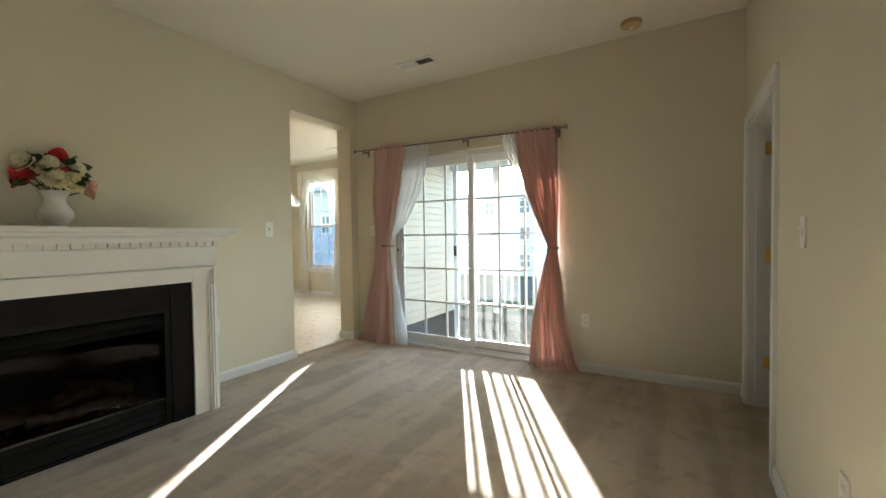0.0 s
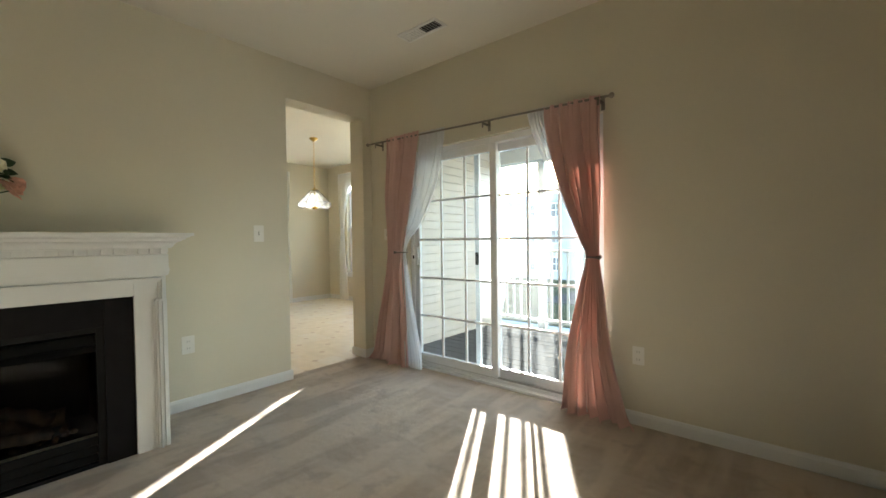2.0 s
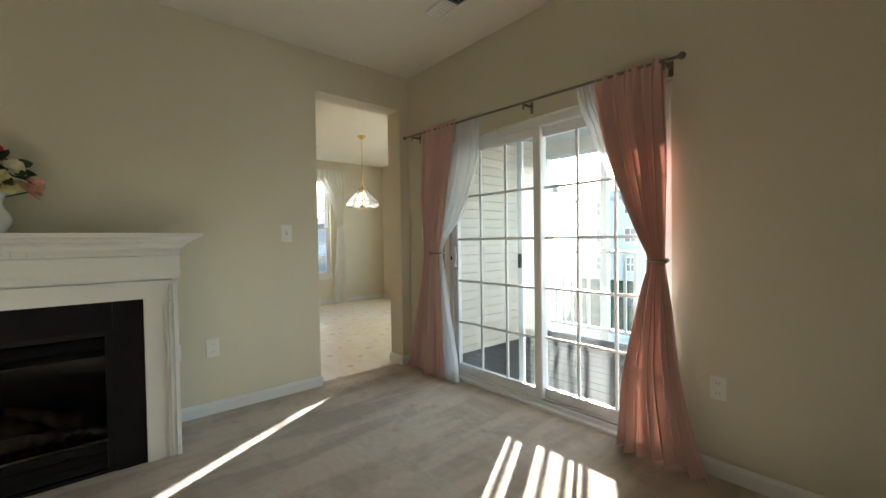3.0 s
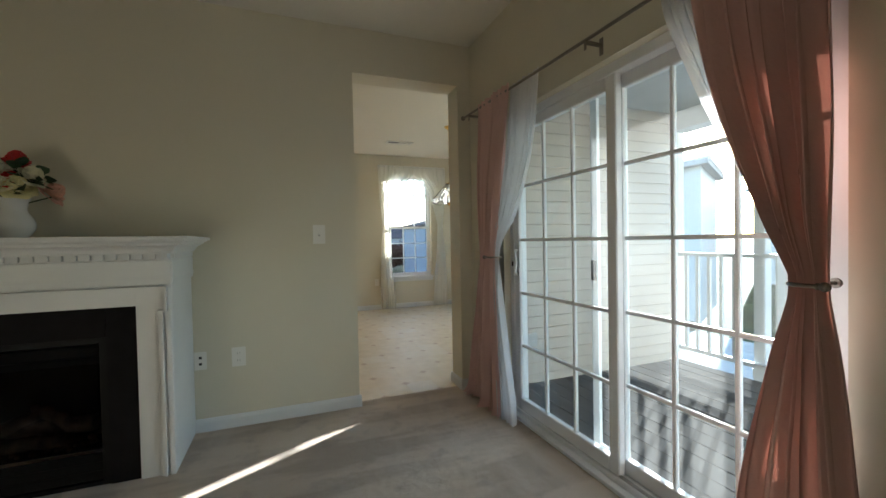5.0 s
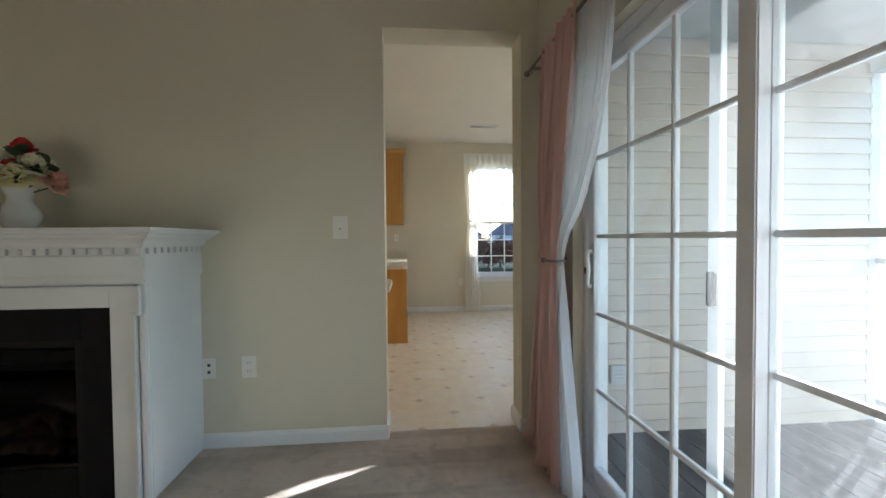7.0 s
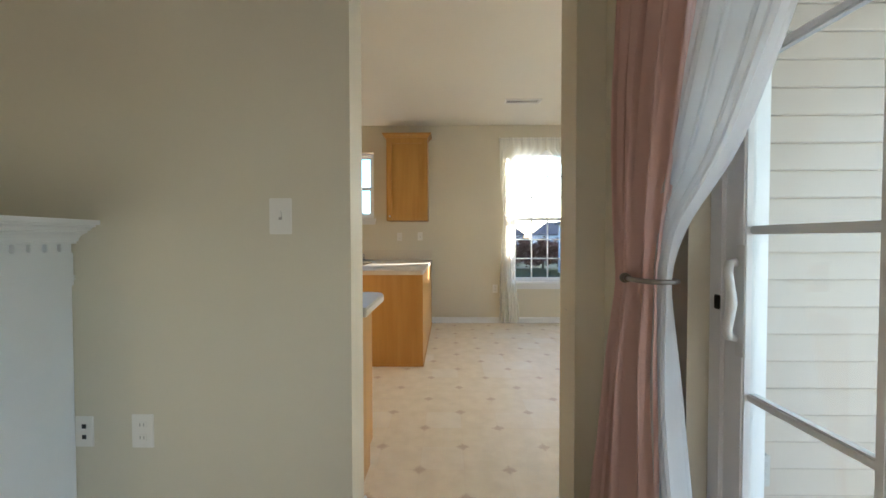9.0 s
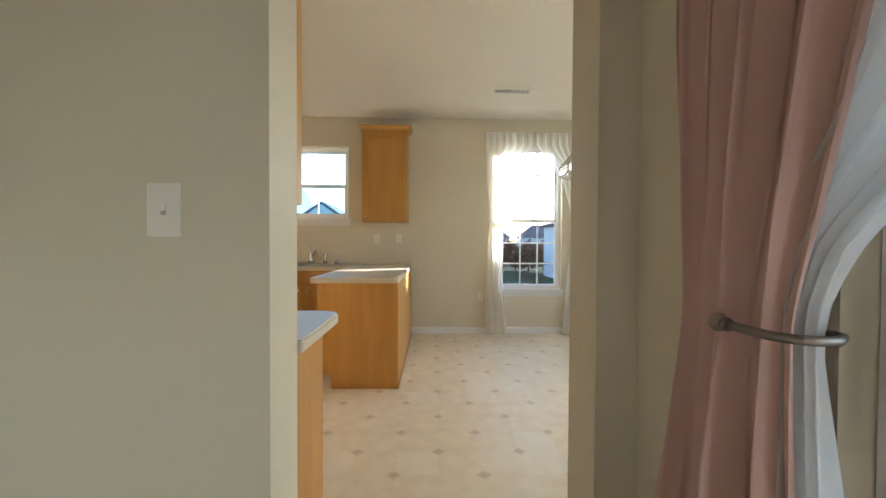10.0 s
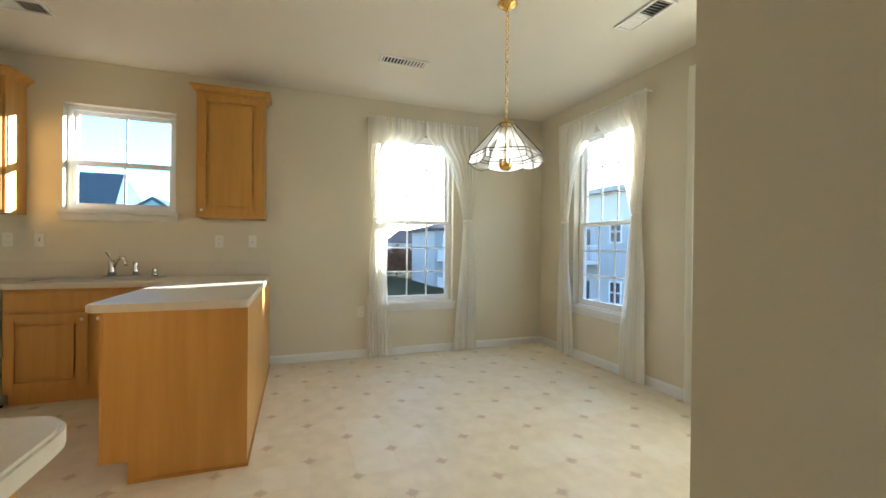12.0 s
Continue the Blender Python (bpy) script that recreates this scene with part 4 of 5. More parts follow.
def vent(x0, x1, y0, y1, long_axis, label):
    v = thing("ceiling_vent", ((x0 + x1) / 2, (y0 + y1) / 2, CEIL), label, "vent", "ceiling vents")
    z0 = CEIL - 0.012
    bm = bmesh.new()
    t = 0.022
    for r in ((x0, x1, y0, y0 + t), (x0, x1, y1 - t, y1), (x0, x0 + t, y0 + t, y1 - t), (x1 - t, x1, y0 + t, y1 - t)):
        box(bm, *r, z0, CEIL)
    if long_axis == "x":
        box(bm, (x0 + x1) / 2 - 0.006, (x0 + x1) / 2 + 0.006, y0 + t, y1 - t, z0, CEIL)
    else:
        box(bm, x0 + t, x1 - t, (y0 + y1) / 2 - 0.006, (y0 + y1) / 2 + 0.006, z0, CEIL)
    part("frame", bm, M_PLASTIC, v, bevel=0.002)
    boxpart("backing", (x0 + 0.01, x1 - 0.01, y0 + 0.01, y1 - 0.01, CEIL - 0.002, CEIL - 0.0005), M_DARK, v, bevel=0)
    a0, a1 = (x0, x1) if long_axis == "x" else (y0, y1)
    c0, c1 = (y0, y1) if long_axis == "x" else (x0, x1)
    n = 13
    for i in range(n):
        u = a0 + t + (a1 - a0 - 2 * t) * (i + 0.5) / n
        lean = 0.006 if i < n / 2 else -0.006
        bm = bmesh.new()
        vs = []
        for (du, z) in ((-lean - 0.0008, z0 + 0.001), (-lean + 0.0008, z0 + 0.001), (lean + 0.0008, CEIL - 0.003), (lean - 0.0008, CEIL - 0.003)):
            vs.append([bm.verts.new((u + du, c, z) if long_axis == "x" else (c, u + du, z)) for c in (c0 + t, c1 - t)])
        for j in range(4):
            k = (j + 1) % 4
            bm.faces.new((vs[j][0], vs[k][0], vs[k][1], vs[j][1]))
        part("slat", bm, M_PLASTIC, v)


vent(-2.235, -1.855, 3.835, 3.975, "x", "white metal ceiling vent with two banks of slats")
vent(-6.49, -6.34, 4.48, 4.89, "y", "white metal ceiling vent over the dining area")
vent(-5.36, -4.98, 5.93, 6.09, "x", "white metal ceiling vent near the side window")
vent(-6.62, -6.44, 1.95, 2.28, "y", "white metal ceiling vent over the kitchen")

sm = thing("smoke_detector", (-0.31, 4.19, CEIL), "round yellowed plastic smoke detector on the ceiling", "smoke detector")
bm = bmesh.new()
lathe(bm, [(0.074, 0), (0.076, -0.012), (0.07, -0.03), (0.05, -0.04), (0.02, -0.042)], 28, (-0.31, 4.19, CEIL))
part("housing", bm, mat("aged_plastic", (0.55, 0.40, 0.20), 0.5), sm, smooth=True)
bm = bmesh.new()
lathe(bm, [(0.018, -0.041), (0.016, -0.047)], 16, (-0.31, 4.19, CEIL))
part("test_button", bm, M_PLASTIC, sm)


# ---- hall doorway ----
def doorway():
    d = thing("door_casing", (LX1 + 0.06, (D0 + D1) / 2, 0), "white moulded casing and jamb of the hall doorway", "door frame", kind="structure")
    cas = [(0, 0), (0.012, 0.0), (0.018, 0.012), (0.016, 0.03), (0.012, 0.045), (0.018, 0.055), (0.018, 0.066), (0, 0.066)]
    for y, s in ((D1, 1), (D0, -1)):
        bm = bmesh.new()
        extrude_profile(bm, cas, lambda k, u, v: (LX1 - u, y + s * v, (0, DZ)[k]))
        part("side_casing", bm, M_WHITE, d)
        y0, y1 = sorted((y, y - s * 0.018))
        boxpart("jamb", (LX1 - 0.004, LX1 + 0.124, y0, y1, 0, DZ), M_WHITE, d)
        y0, y1 = sorted((y - s * 0.018, y - s * 0.03))
        boxpart("stop", (LX1 + 0.04, LX1 + 0.075, y0, y1, 0, DZ - 0.018), M_WHITE, d)
    bm = bmesh.new()
    extrude_profile(bm, cas, lambda k, u, v: (LX1 - u - 0.001, (D0 - 0.066, D1 + 0.066)[k], DZ + v))
    part("head_casing", bm, M_WHITE, d)
    boxpart("head_jamb", (LX1 - 0.003, LX1 + 0.124, D0 + 0.018, D1 - 0.018, DZ - 0.018, DZ), M_WHITE, d)
    leaf = thing("hall_door", (LX1 + 0.14, D1 - 0.022, 0.01), "white panelled door standing open on brass hinges", "door")
    x0, x1, y0, y1 = LX1 + 0.134, LX1 + 0.134 + 0.78, D1 - 0.06, D1 - 0.024
    boxpart("leaf", (x0, x1, y0, y1, 0.012, DZ - 0.022), M_WHITE, leaf, bevel=0.003)
    for a, b, c, e in ((0.11, 0.35, 0.2, 0.85), (0.43, 0.67, 0.2, 0.85), (0.11, 0.35, 1.0, 1.55), (0.43, 0.67, 1.0, 1.55), (0.11, 0.35, 1.62, 1.79), (0.43, 0.67, 1.62, 1.79)):
        boxpart("raised_panel", (x0 + a, x0 + b, y0 - 0.005, y0 + 0.004, c, e), M_WHITE, leaf, bevel=0.004)
    for z in (1.715, 1.015, 0.305):
        h = boxpart("hinge", (LX1 + 0.088, LX1 + 0.122, D1 - 0.021, D1 - 0.0182, z - 0.045, z + 0.045), M_BRASS, leaf, "polished brass butt hinge", bevel=0.0008)
        boxpart("door_leaf", (LX1 + 0.1335, LX1 + 0.1365, D1 - 0.058, D1 - 0.026, z - 0.045, z + 0.045), M_BRASS, h, bevel=0.0008)
        bm = bmesh.new()
        tube(bm, (LX1 + 0.128, D1 - 0.022, z - 0.05), (LX1 + 0.128, D1 - 0.022, z + 0.05), 0.006, n=12)
        part("knuckle", bm, M_BRASS, h, smooth=True)


doorway()


# scuff marks on the opening's side face
for x, z, w, tilt in ((-3.385, 0.893, 0.005, 0.0), (-3.36, 0.893, 0.012, 0.002)):
    bm = bmesh.new()
    vs = box(bm, x, x + w, OP1 - 0.0012, OP1 - 0.0002, z, z + 0.003)
    for v in vs:
        v.co.z += tilt * (v.co.x - x) / w
    tagged(part("scuff_mark", bm, M_SLOT), "small dark scuff on the painted wall edge", "scuff mark", "scuff marks")


# ---- kitchen cabinets ----
def raised_door(parent, axis, face, sign, u0, u1, z0, z1, knob=None, name="door"):
    """A frame and panel door; face is the cabinet front, sign the way it looks."""
    def B(a, b, c, d, e, f):
        p, q = sorted((face + sign * e, face + sign * f))
        return (p, q, a, b, c, d) if axis == "x" else (a, b, p, q, c, d)
    bm = bmesh.new()
    t = 0.055
    for r in ((u0, u0 + t, z0, z1), (u1 - t, u1, z0, z1), (u0 + t, u1 - t, z0, z0 + t), (u0 + t, u1 - t, z1 - t, z1)):
        box(bm, *B(*r, 0.001, 0.02))
    ob = part(name, bm, M_OAK, parent, bevel=0.0025)
    boxpart("panel", B(u0 + t - 0.002, u1 - t + 0.002, z0 + t - 0.002, z1 - t + 0.002, 0.001, 0.006), M_OAK, ob, bevel=0)
    boxpart("raised_field", B(u0 + t + 0.022, u1 - t - 0.022, z0 + t + 0.022, z1 - t - 0.022, 0.006, 0.0165), M_OAK, ob, bevel=0.009)
    if knob:
        bm = bmesh.new()
        u, z = knob
        bmesh.ops.create_uvsphere(bm, u_segments=14, v_segments=8, radius=0.014, matrix=Matrix.Translation((face + sign * 0.034, u, z) if axis == "x" else (u, face + sign * 0.034, z)))
        part("knob", bm, M_CERAMIC, ob, "white ceramic knob", smooth="all")
    return ob


CT0, CT1 = 0.845, 0.885


def crown(parent, x_front, y0, y1, z, x_back, sides):
    prof = [(0.0, 0.0), (0.012, 0.0), (0.014, 0.012), (0.028, 0.028), (0.046, 0.038), (0.05, 0.056), (0.0, 0.056)]
    bm = bmesh.new()
    rings = []
    s = 1 if x_front > x_back else -1
    for d, h in prof:
        rings.append([bm.verts.new(p) for p in ((x_back, y0 - d * sides[0], z + h), (x_front + s * d, y0 - d * sides[0], z + h), (x_front + s * d, y1 + d * sides[1], z + h), (x_back, y1 + d * sides[1], z + h))])
    for a, b in zip(rings, rings[1:]):
        for i in range(3):
            bm.faces.new((a[i], a[i + 1], b[i + 1], b[i]))
    bm.faces.new(rings[-1]), bm.faces.new(rings[0][::-1])
    part("crown_moulding", bm, M_OAK, parent)


def wall_cabinet(name, x_back, x_front, y0, y1, z0, z1, doors, label, sides, knob_side=1):
    c = thing(name, ((x_back + x_front) / 2, (y0 + y1) / 2, z0), label, "cabinet", "kitchen wall cabinets")
    s = 1 if x_front > x_back else -1
    xf = x_front - s * 0.02
    boxpart("carcass", (min(x_back, xf), max(x_back, xf), y0, y1, z0, z1), M_OAK, c)
    w = (y1 - y0) / doors
    for i in range(doors):
        a, b = y0 + w * i + 0.018, y0 + w * (i + 1) - 0.018
        raised_door(c, "x", xf, s, a, b, z0 + 0.02, z1 - 0.03, ((a + 0.03 if (knob_side < 0 or i % 2) else b - 0.03), z0 + 0.06))
    crown(c, xf, y0, y1, z1 - 0.01, x_back, sides)
    return c


wall_cabinet("wall_cabinet", KX0, -7.11, 3.015, 3.56, 1.415, 2.52, 1, "honey oak wall cabinet beside the sink window", (1, 1), -1)
wall_cabinet("wall_cabinet", KX0, -7.11, 0.84, 1.745, 1.405, 2.47, 2, "honey oak double wall cabinet on the dishwasher side", (0, 1))
wall_cabinet("wall_cabinet", KX1, -3.81, 2.45, 3.385, 1.318, 2.45, 2, "honey oak wall cabinet beside the living room opening", (0, 1))


def base_cabinet(y0, y1, x_back, x_front, label, doors, drawer=True, name="base_cabinet"):
    c = thing(name, ((x_back + x_front) / 2, (y0 + y1) / 2, 0), label, "cabinet", "kitchen base cabinets")
    s = 1 if x_front > x_back else -1
    xf = x_front - s * 0.02
    bm = bmesh.new()
    box(bm, min(x_back, xf), max(x_back, xf), y0, y1, 0.1, CT0)
    box(bm, min(x_back, xf - s * 0.07), max(x_back, xf - s * 0.07), y0, y1, -0.004, 0.1)
    part("carcass", bm, M_OAK, c, bevel=0.001)
    w = (y1 - y0) / doors
    for i in range(doors):
        a, b = y0 + w * i + 0.02, y0 + w * (i + 1) - 0.02
        raised_door(c, "x", xf, s, a, b, 0.125, 0.665, ((b - 0.03 if i % 2 == 0 else a + 0.03), 0.62))
    if drawer:
        bm = bmesh.new()
        box(bm, *sorted((xf + s * 0.001, xf + s * 0.02)), y0 + 0.02, y1 - 0.02, 0.69, 0.82)
        part("drawer_front", bm, M_OAK, c, bevel=0.005)
    return c


base_cabinet(1.90, 2.93, KX0, -6.78, "honey oak sink base cabinet with raised panel doors", 2)
base_cabinet(0.46, 1.28, KX0, -6.78, "honey oak base cabinet beside the dishwasher", 2)
base_cabinet(1.4, 3.43, KX1, -3.935, "honey oak base cabinets under the near counter", 3)


def dishwasher():
    d = thing("dishwasher", (-7.1, 1.63, 0), "white built-in dishwasher under the counter", "dishwasher")
    boxpart("body", (KX0 + 0.02, -6.80, 1.295, 1.885, 0.02, CT0 - 0.005), M_WHITE, d)
    boxpart("door", (-6.80, -6.775, 1.297, 1.883, 0.16, 0.72), M_CREAMW, d, bevel=0.006)
    boxpart("control_panel", (-6.80, -6.77, 1.297, 1.883, 0.725, 0.835), M_CREAMW, d, bevel=0.006)
    boxpart("badge", (-6.771, -6.7685, 1.78, 1.84, 0.785, 0.797), M_STEEL, d, bevel=0)
    boxpart("access_panel", (-6.83, -6.8, 1.297, 1.883, 0.1, 0.15), M_CREAMW, d, bevel=0.004)
    boxpart("kick_plate", (-6.85, -6.835, 1.297, 1.883, 0.0, 0.098), M_BLACK, d)


M_CREAMW = mat("appliance_white", (0.70, 0.70, 0.66), 0.3, var=0.02)
dishwasher()


def peninsula():
    p = thing("peninsula_cabinet", (-6.3, 3.31, 0), "honey oak peninsula base with plain end and back panels", "cabinet", "kitchen base cabinets")
    bm = bmesh.new()
    # end panel with a toe notch
    extrude_profile(bm, [(2.97, 0.105), (3.07, 0.105), (3.07, -0.004), (3.60, -0.004), (3.60, CT0), (2.97, CT0)], lambda s, u, v: ((-5.487, -5.467)[s], u, v))
    part("end_panel", bm, M_OAK, p)
    boxpart("back_panel", (KX0 + 0.015, -5.488, 3.588, 3.60, -0.004, CT0), M_OAK, p)
    boxpart("corner_strip", (-5.4665, -5.46, 3.578, 3.6025, -0.004, CT0), M_OAK, p, bevel=0.002)
    boxpart("edge_strip", (-5.505, -5.465, 2.955, 2.9695, 0.105, CT0), M_OAK, p, bevel=0.002)
    boxpart("shoe_moulding", (-5.466, -5.457, 3.075, 3.61, -0.004, 0.014), M_OAK, p, bevel=0.003)
    boxpart("shoe_moulding", (KX0 + 0.016, -5.457, 3.6005, 3.61, -0.004, 0.014), M_OAK, p, bevel=0.003)
    boxpart("carcass", (-6.76, -5.488, 2.99, 3.587, 0.1, CT0), M_OAK, p)
    boxpart("plinth", (-6.76, -5.488, 3.07, 3.587, -0.004, 0.1), M_OAK, p)
    raised_door(p, "y", 2.99, -1, -6.07, -5.53, 0.125, 0.665, (-6.0, 0.62))
    raised_door(p, "y", 2.99, -1, -6.65, -6.1, 0.125, 0.665, (-6.15, 0.62))


peninsula()


def rounded(points, radii, n=6):
    out = []
    m = len(points)
    for i, (p, r) in enumerate(zip(points, radii)):
        p, a, b = Vector(p), Vector(points[i - 1]), Vector(points[(i + 1) % m])
        if r <= 0:
            out.append(tuple(p))
            continue
        u, v = (a - p).normalized(), (b - p).normalized()
        for k in range(n + 1):
            s = k / n
            out.append(tuple((p + u * r) * (1 - s) ** 2 + p * 2 * s * (1 - s) + (p + v * r) * s ** 2))
    return out


def countertop(name, pts, radii, label, splash):
    c = thing(name, (pts[0][0], pts[0][1], CT0), label, "countertop", "kitchen counters")
    bm = bmesh.new()
    extrude_profile(bm, rounded(pts, radii), lambda s, u, v: (u, v, (CT0, CT1)[s]))
    bmesh.ops.recalc_face_normals(bm, faces=bm.faces)
    bmesh.ops.bevel(bm, geom=[e for e in bm.edges if e.calc_face_angle(0) > 1.0 and abs(e.verts[0].co.z - e.verts[1].co.z) < 1e-4], offset=0.006, segments=2, affect="EDGES")
    part("slab", bm, M_COUNTER, c)
    for b in splash:
        boxpart("backsplash", b, M_COUNTER, c, bevel=0.004)


countertop("countertop", [(KX0, 0.45), (-6.765, 0.45), (-6.765, 2.90), (-5.435, 2.895), (-5.435, 3.61), (KX0, 3.61)], [0, 0, 0.01, 0.06, 0.06, 0], "cream laminate countertop wrapping from the sink to the peninsula",
           [(KX0, KX0 + 0.02, 0.45, 3.61, CT1, CT1 + 0.135)])
countertop("countertop", [(KX1, 1.35), (KX1, 3.50), (-3.965, 3.50), (-3.965, 1.35)], [0, 0.01, 0.10, 0], "cream laminate counter with a rounded corner by the opening",
           [(KX1 - 0.02, KX1, 1.35, 3.38, CT1, CT1 + 0.11)])


def sink():
    s = thing("kitchen_sink", (-7.1, 2.42, CT1), "stainless steel double bowl drop-in sink", "sink")
    x0, x1, y0, y1 = -7.31, -6.85, 1.95, 2.75
    bm = bmesh.new()
    t = 0.03
    ym = 2.35
    for r in ((x0, x0 + 0.08, y0, y1), (x1 - t, x1, y0, y1), (x0 + 0.08, x1 - t, y0, y0 + t), (x0 + 0.08, x1 - t, y1 - t, y1), (x0 + 0.08, x1 - t, ym - 0.012, ym + 0.012)):
        box(bm, *r, CT1 + 0.001, CT1 + 0.008)
    part("rim", bm, M_STEEL, s, bevel=0.002)
    for a, b in ((y0 + t, ym - 0.012), (ym + 0.012, y1 - t)):
        bm = bmesh.new()
        vs = box(bm, x0 + 0.08, x1 - t, a, b, CT1 + 0.0012, CT1 + 0.003)
        part("bowl", bm, M_STEEL, s)
    zt = CT1 + 0.008
    f = thing("kitchen_faucet", (-7.29, 2.43, zt), "chrome kitchen faucet with a lever and side spray", "faucet")
    boxpart("deck_plate", (-7.318, -7.262, 2.30, 2.56, zt, zt + 0.012), M_CHROME, f, bevel=0.005)
    bm = bmesh.new()
    lathe(bm, [(0.032, 0), (0.028, 0.035), (0.024, 0.08), (0.027, 0.115), (0.016, 0.14)], 18, (-7.29, 2.36, zt + 0.012))
    part("body", bm, M_CHROME, f, smooth="all")
    bm = bmesh.new()
    sweep(bm, [(-7.29, 2.365, zt + 0.07), (-7.27, 2.40, zt + 0.135), (-7.24, 2.435, zt + 0.165), (-7.20, 2.47, zt + 0.165), (-7.165, 2.50, zt + 0.13), (-7.155, 2.505, zt + 0.10)], 0.014, 12)
    part("spout", bm, M_CHROME, f, smooth="all")
    bm = bmesh.new()
    tube(bm, (-7.29, 2.36, zt + 0.145), (-7.265, 2.33, zt + 0.215), 0.008, 0.013)
    part("lever", bm, M_CHROME, f, smooth=True)
    bm = bmesh.new()
    lathe(bm, [(0.024, 0), (0.02, 0.04), (0.016, 0.07), (0.022, 0.11), (0.012, 0.125)], 16, (-7.29, 2.53, zt + 0.012))
    part("side_spray", bm, M_CHROME, f, smooth="all")
    d = thing("soap_dispenser", (-7.29, 2.67, zt), "small chrome soap dispenser beside the faucet", "soap dispenser")
    bm = bmesh.new()
    lathe(bm, [(0.026, 0), (0.023, 0.025), (0.014, 0.035), (0.02, 0.06), (0.014, 0.075)], 16, (-7.29, 2.67, zt))
    part("pump", bm, M_CHROME, d, smooth="all")


sink()


# ---- hanging lamp ----
def pendant():
    X, Y = -5.385, 5.10
    p = thing("pendant_lamp", (X, Y, 1.66), "unlit brass hanging lamp with a scalloped clear glass shade", "lamp")
    bm = bmesh.new()
    lathe(bm, [(0.062, CEIL), (0.064, CEIL - 0.008), (0.05, CEIL - 0.022), (0.03, CEIL - 0.034), (0.012, CEIL - 0.05)], 24, (X, Y, 0))
    part("canopy", bm, M_POLISHED, p, smooth="all")
    bm = bmesh.new()
    n, top, bot = 19, CEIL - 0.045, 2.0
    for i in range(n):
        zc, r = top - (top - bot) * (i + 0.5) / n, 0.023
        ang = 0.3 if i % 2 else 0.3 + math.pi / 2
        prev = None
        for k in range(11):
            t = 2 * math.pi * k / 10
            a, h = 0.011 * math.cos(t), r * math.sin(t)
            q = (X + a * math.cos(ang), Y + a * math.sin(ang), zc + h)
            if prev:
                tube(bm, prev, q, 0.0027, n=5, caps=False)
            prev = q
    part("chain", bm, M_POLISHED, p)
    bm = bmesh.new()
    for z in (2.02,):
        prev = None
        for k in range(13):
            t = 2 * math.pi * k / 12
            q = (X + 0.02 * math.cos(t), Y, z - 0.01 + 0.022 * math.sin(t))
            if prev:
                tube(bm, prev, q, 0.003, n=6, caps=False)
            prev = q
    lathe(bm, [(0.008, 2.0), (0.02, 1.985), (0.05, 1.975), (0.056, 1.965)], 16, (X, Y, 0))
    part("cap", bm, M_POLISHED, p, smooth=True)
    R = [(0.055, 1.965), (0.232, 1.772), (0.24, 1.722)]
    came = bmesh.new()
    N = 6
    off = 0.024
    for i in range(N):
        a, b = off + 2 * math.pi * i / N, off + 2 * math.pi * (i + 1) / N
        P = lambda t, k: Vector((X + R[k][0] * math.cos(t), Y + R[k][0] * math.sin(t), R[k][1]))
        bm = bmesh.new()
        bm.faces.new([bm.verts.new(q) for q in (P(a, 0), P(b, 0), P(b, 1), P(a, 1))])
        part("glass_panel", bm, M_LAMPGLASS, p)
        # skirt with a scalloped lower edge
        bm = bmesh.new()
        m = 8
        up = [bm.verts.new(P(a, 1).lerp(P(b, 1), k / m)) for k in range(m + 1)]
        lo_pts = [P(a, 2).lerp(P(b, 2), k / m) - Vector((0, 0, 0.026 * math.sin(math.pi * k / m))) for k in range(m + 1)]
        lo = [bm.verts.new(q) for q in lo_pts]
        for k in range(m):
            bm.faces.new((up[k], up[k + 1], lo[k + 1], lo[k]))
        part("skirt_panel", bm, M_LAMPGLASS, p)
        tube(came, P(a, 0), P(a, 1), 0.003, n=6), tube(came, P(a, 1), P(b, 1), 0.0035, n=6), tube(came, P(a, 1), P(a, 2), 0.003, n=6), tube(came, P(a, 0), P(b, 0), 0.003, n=6)
        mid = [P(a, 1).lerp(P(a, 2), 0.3).lerp(P(b, 1).lerp(P(b, 2), 0.3), k / m) - Vector((0, 0, 0.006 * math.sin(math.pi * k / m))) for k in range(m + 1)]
        for pts in (lo_pts, mid):
            for u, v in zip(pts, pts[1:]):
                tube(came, u, v, 0.0025, n=5, caps=False)
    part("came_frame", came, M_CAME, p, "dark leaded joints between the glass panels")
    bm = bmesh.new()
    lathe(bm, [(0.01, 1.672), (0.026, 1.676), (0.042, 1.694), (0.046, 1.712), (0.038, 1.717), (0.012, 1.72), (0.008, 1.97)], 20, (X, Y, 0))
    part("bowl", bm, M_POLISHED, p, smooth=True)
    for i in range(3):
        t = 2 * math.pi * i / 3 + 0.4
        cx, cy = X + 0.035 * math.cos(t), Y + 0.035 * math.sin(t)
        bm = bmesh.new()
        tube(bm, (cx, cy, 1.71), (cx, cy, 1.79), 0.011)
        part("candle_sleeve", bm, M_CERAMIC, p, smooth=True)
        bm = bmesh.new()
        lathe(bm, [(0.008, 1.79), (0.017, 1.815), (0.016, 1.83), (0.004, 1.865)], 14, (cx, cy, 0))
        part("bulb", bm, M_CERAMIC, p, smooth="all")


M_CAME = mat("dark_came", (0.05, 0.045, 0.04), 0.4, 0.8)
M_LAMPGLASS = glass("lamp_glass", (0.95, 0.95, 0.92), 2.5, 0.16)
pendant()


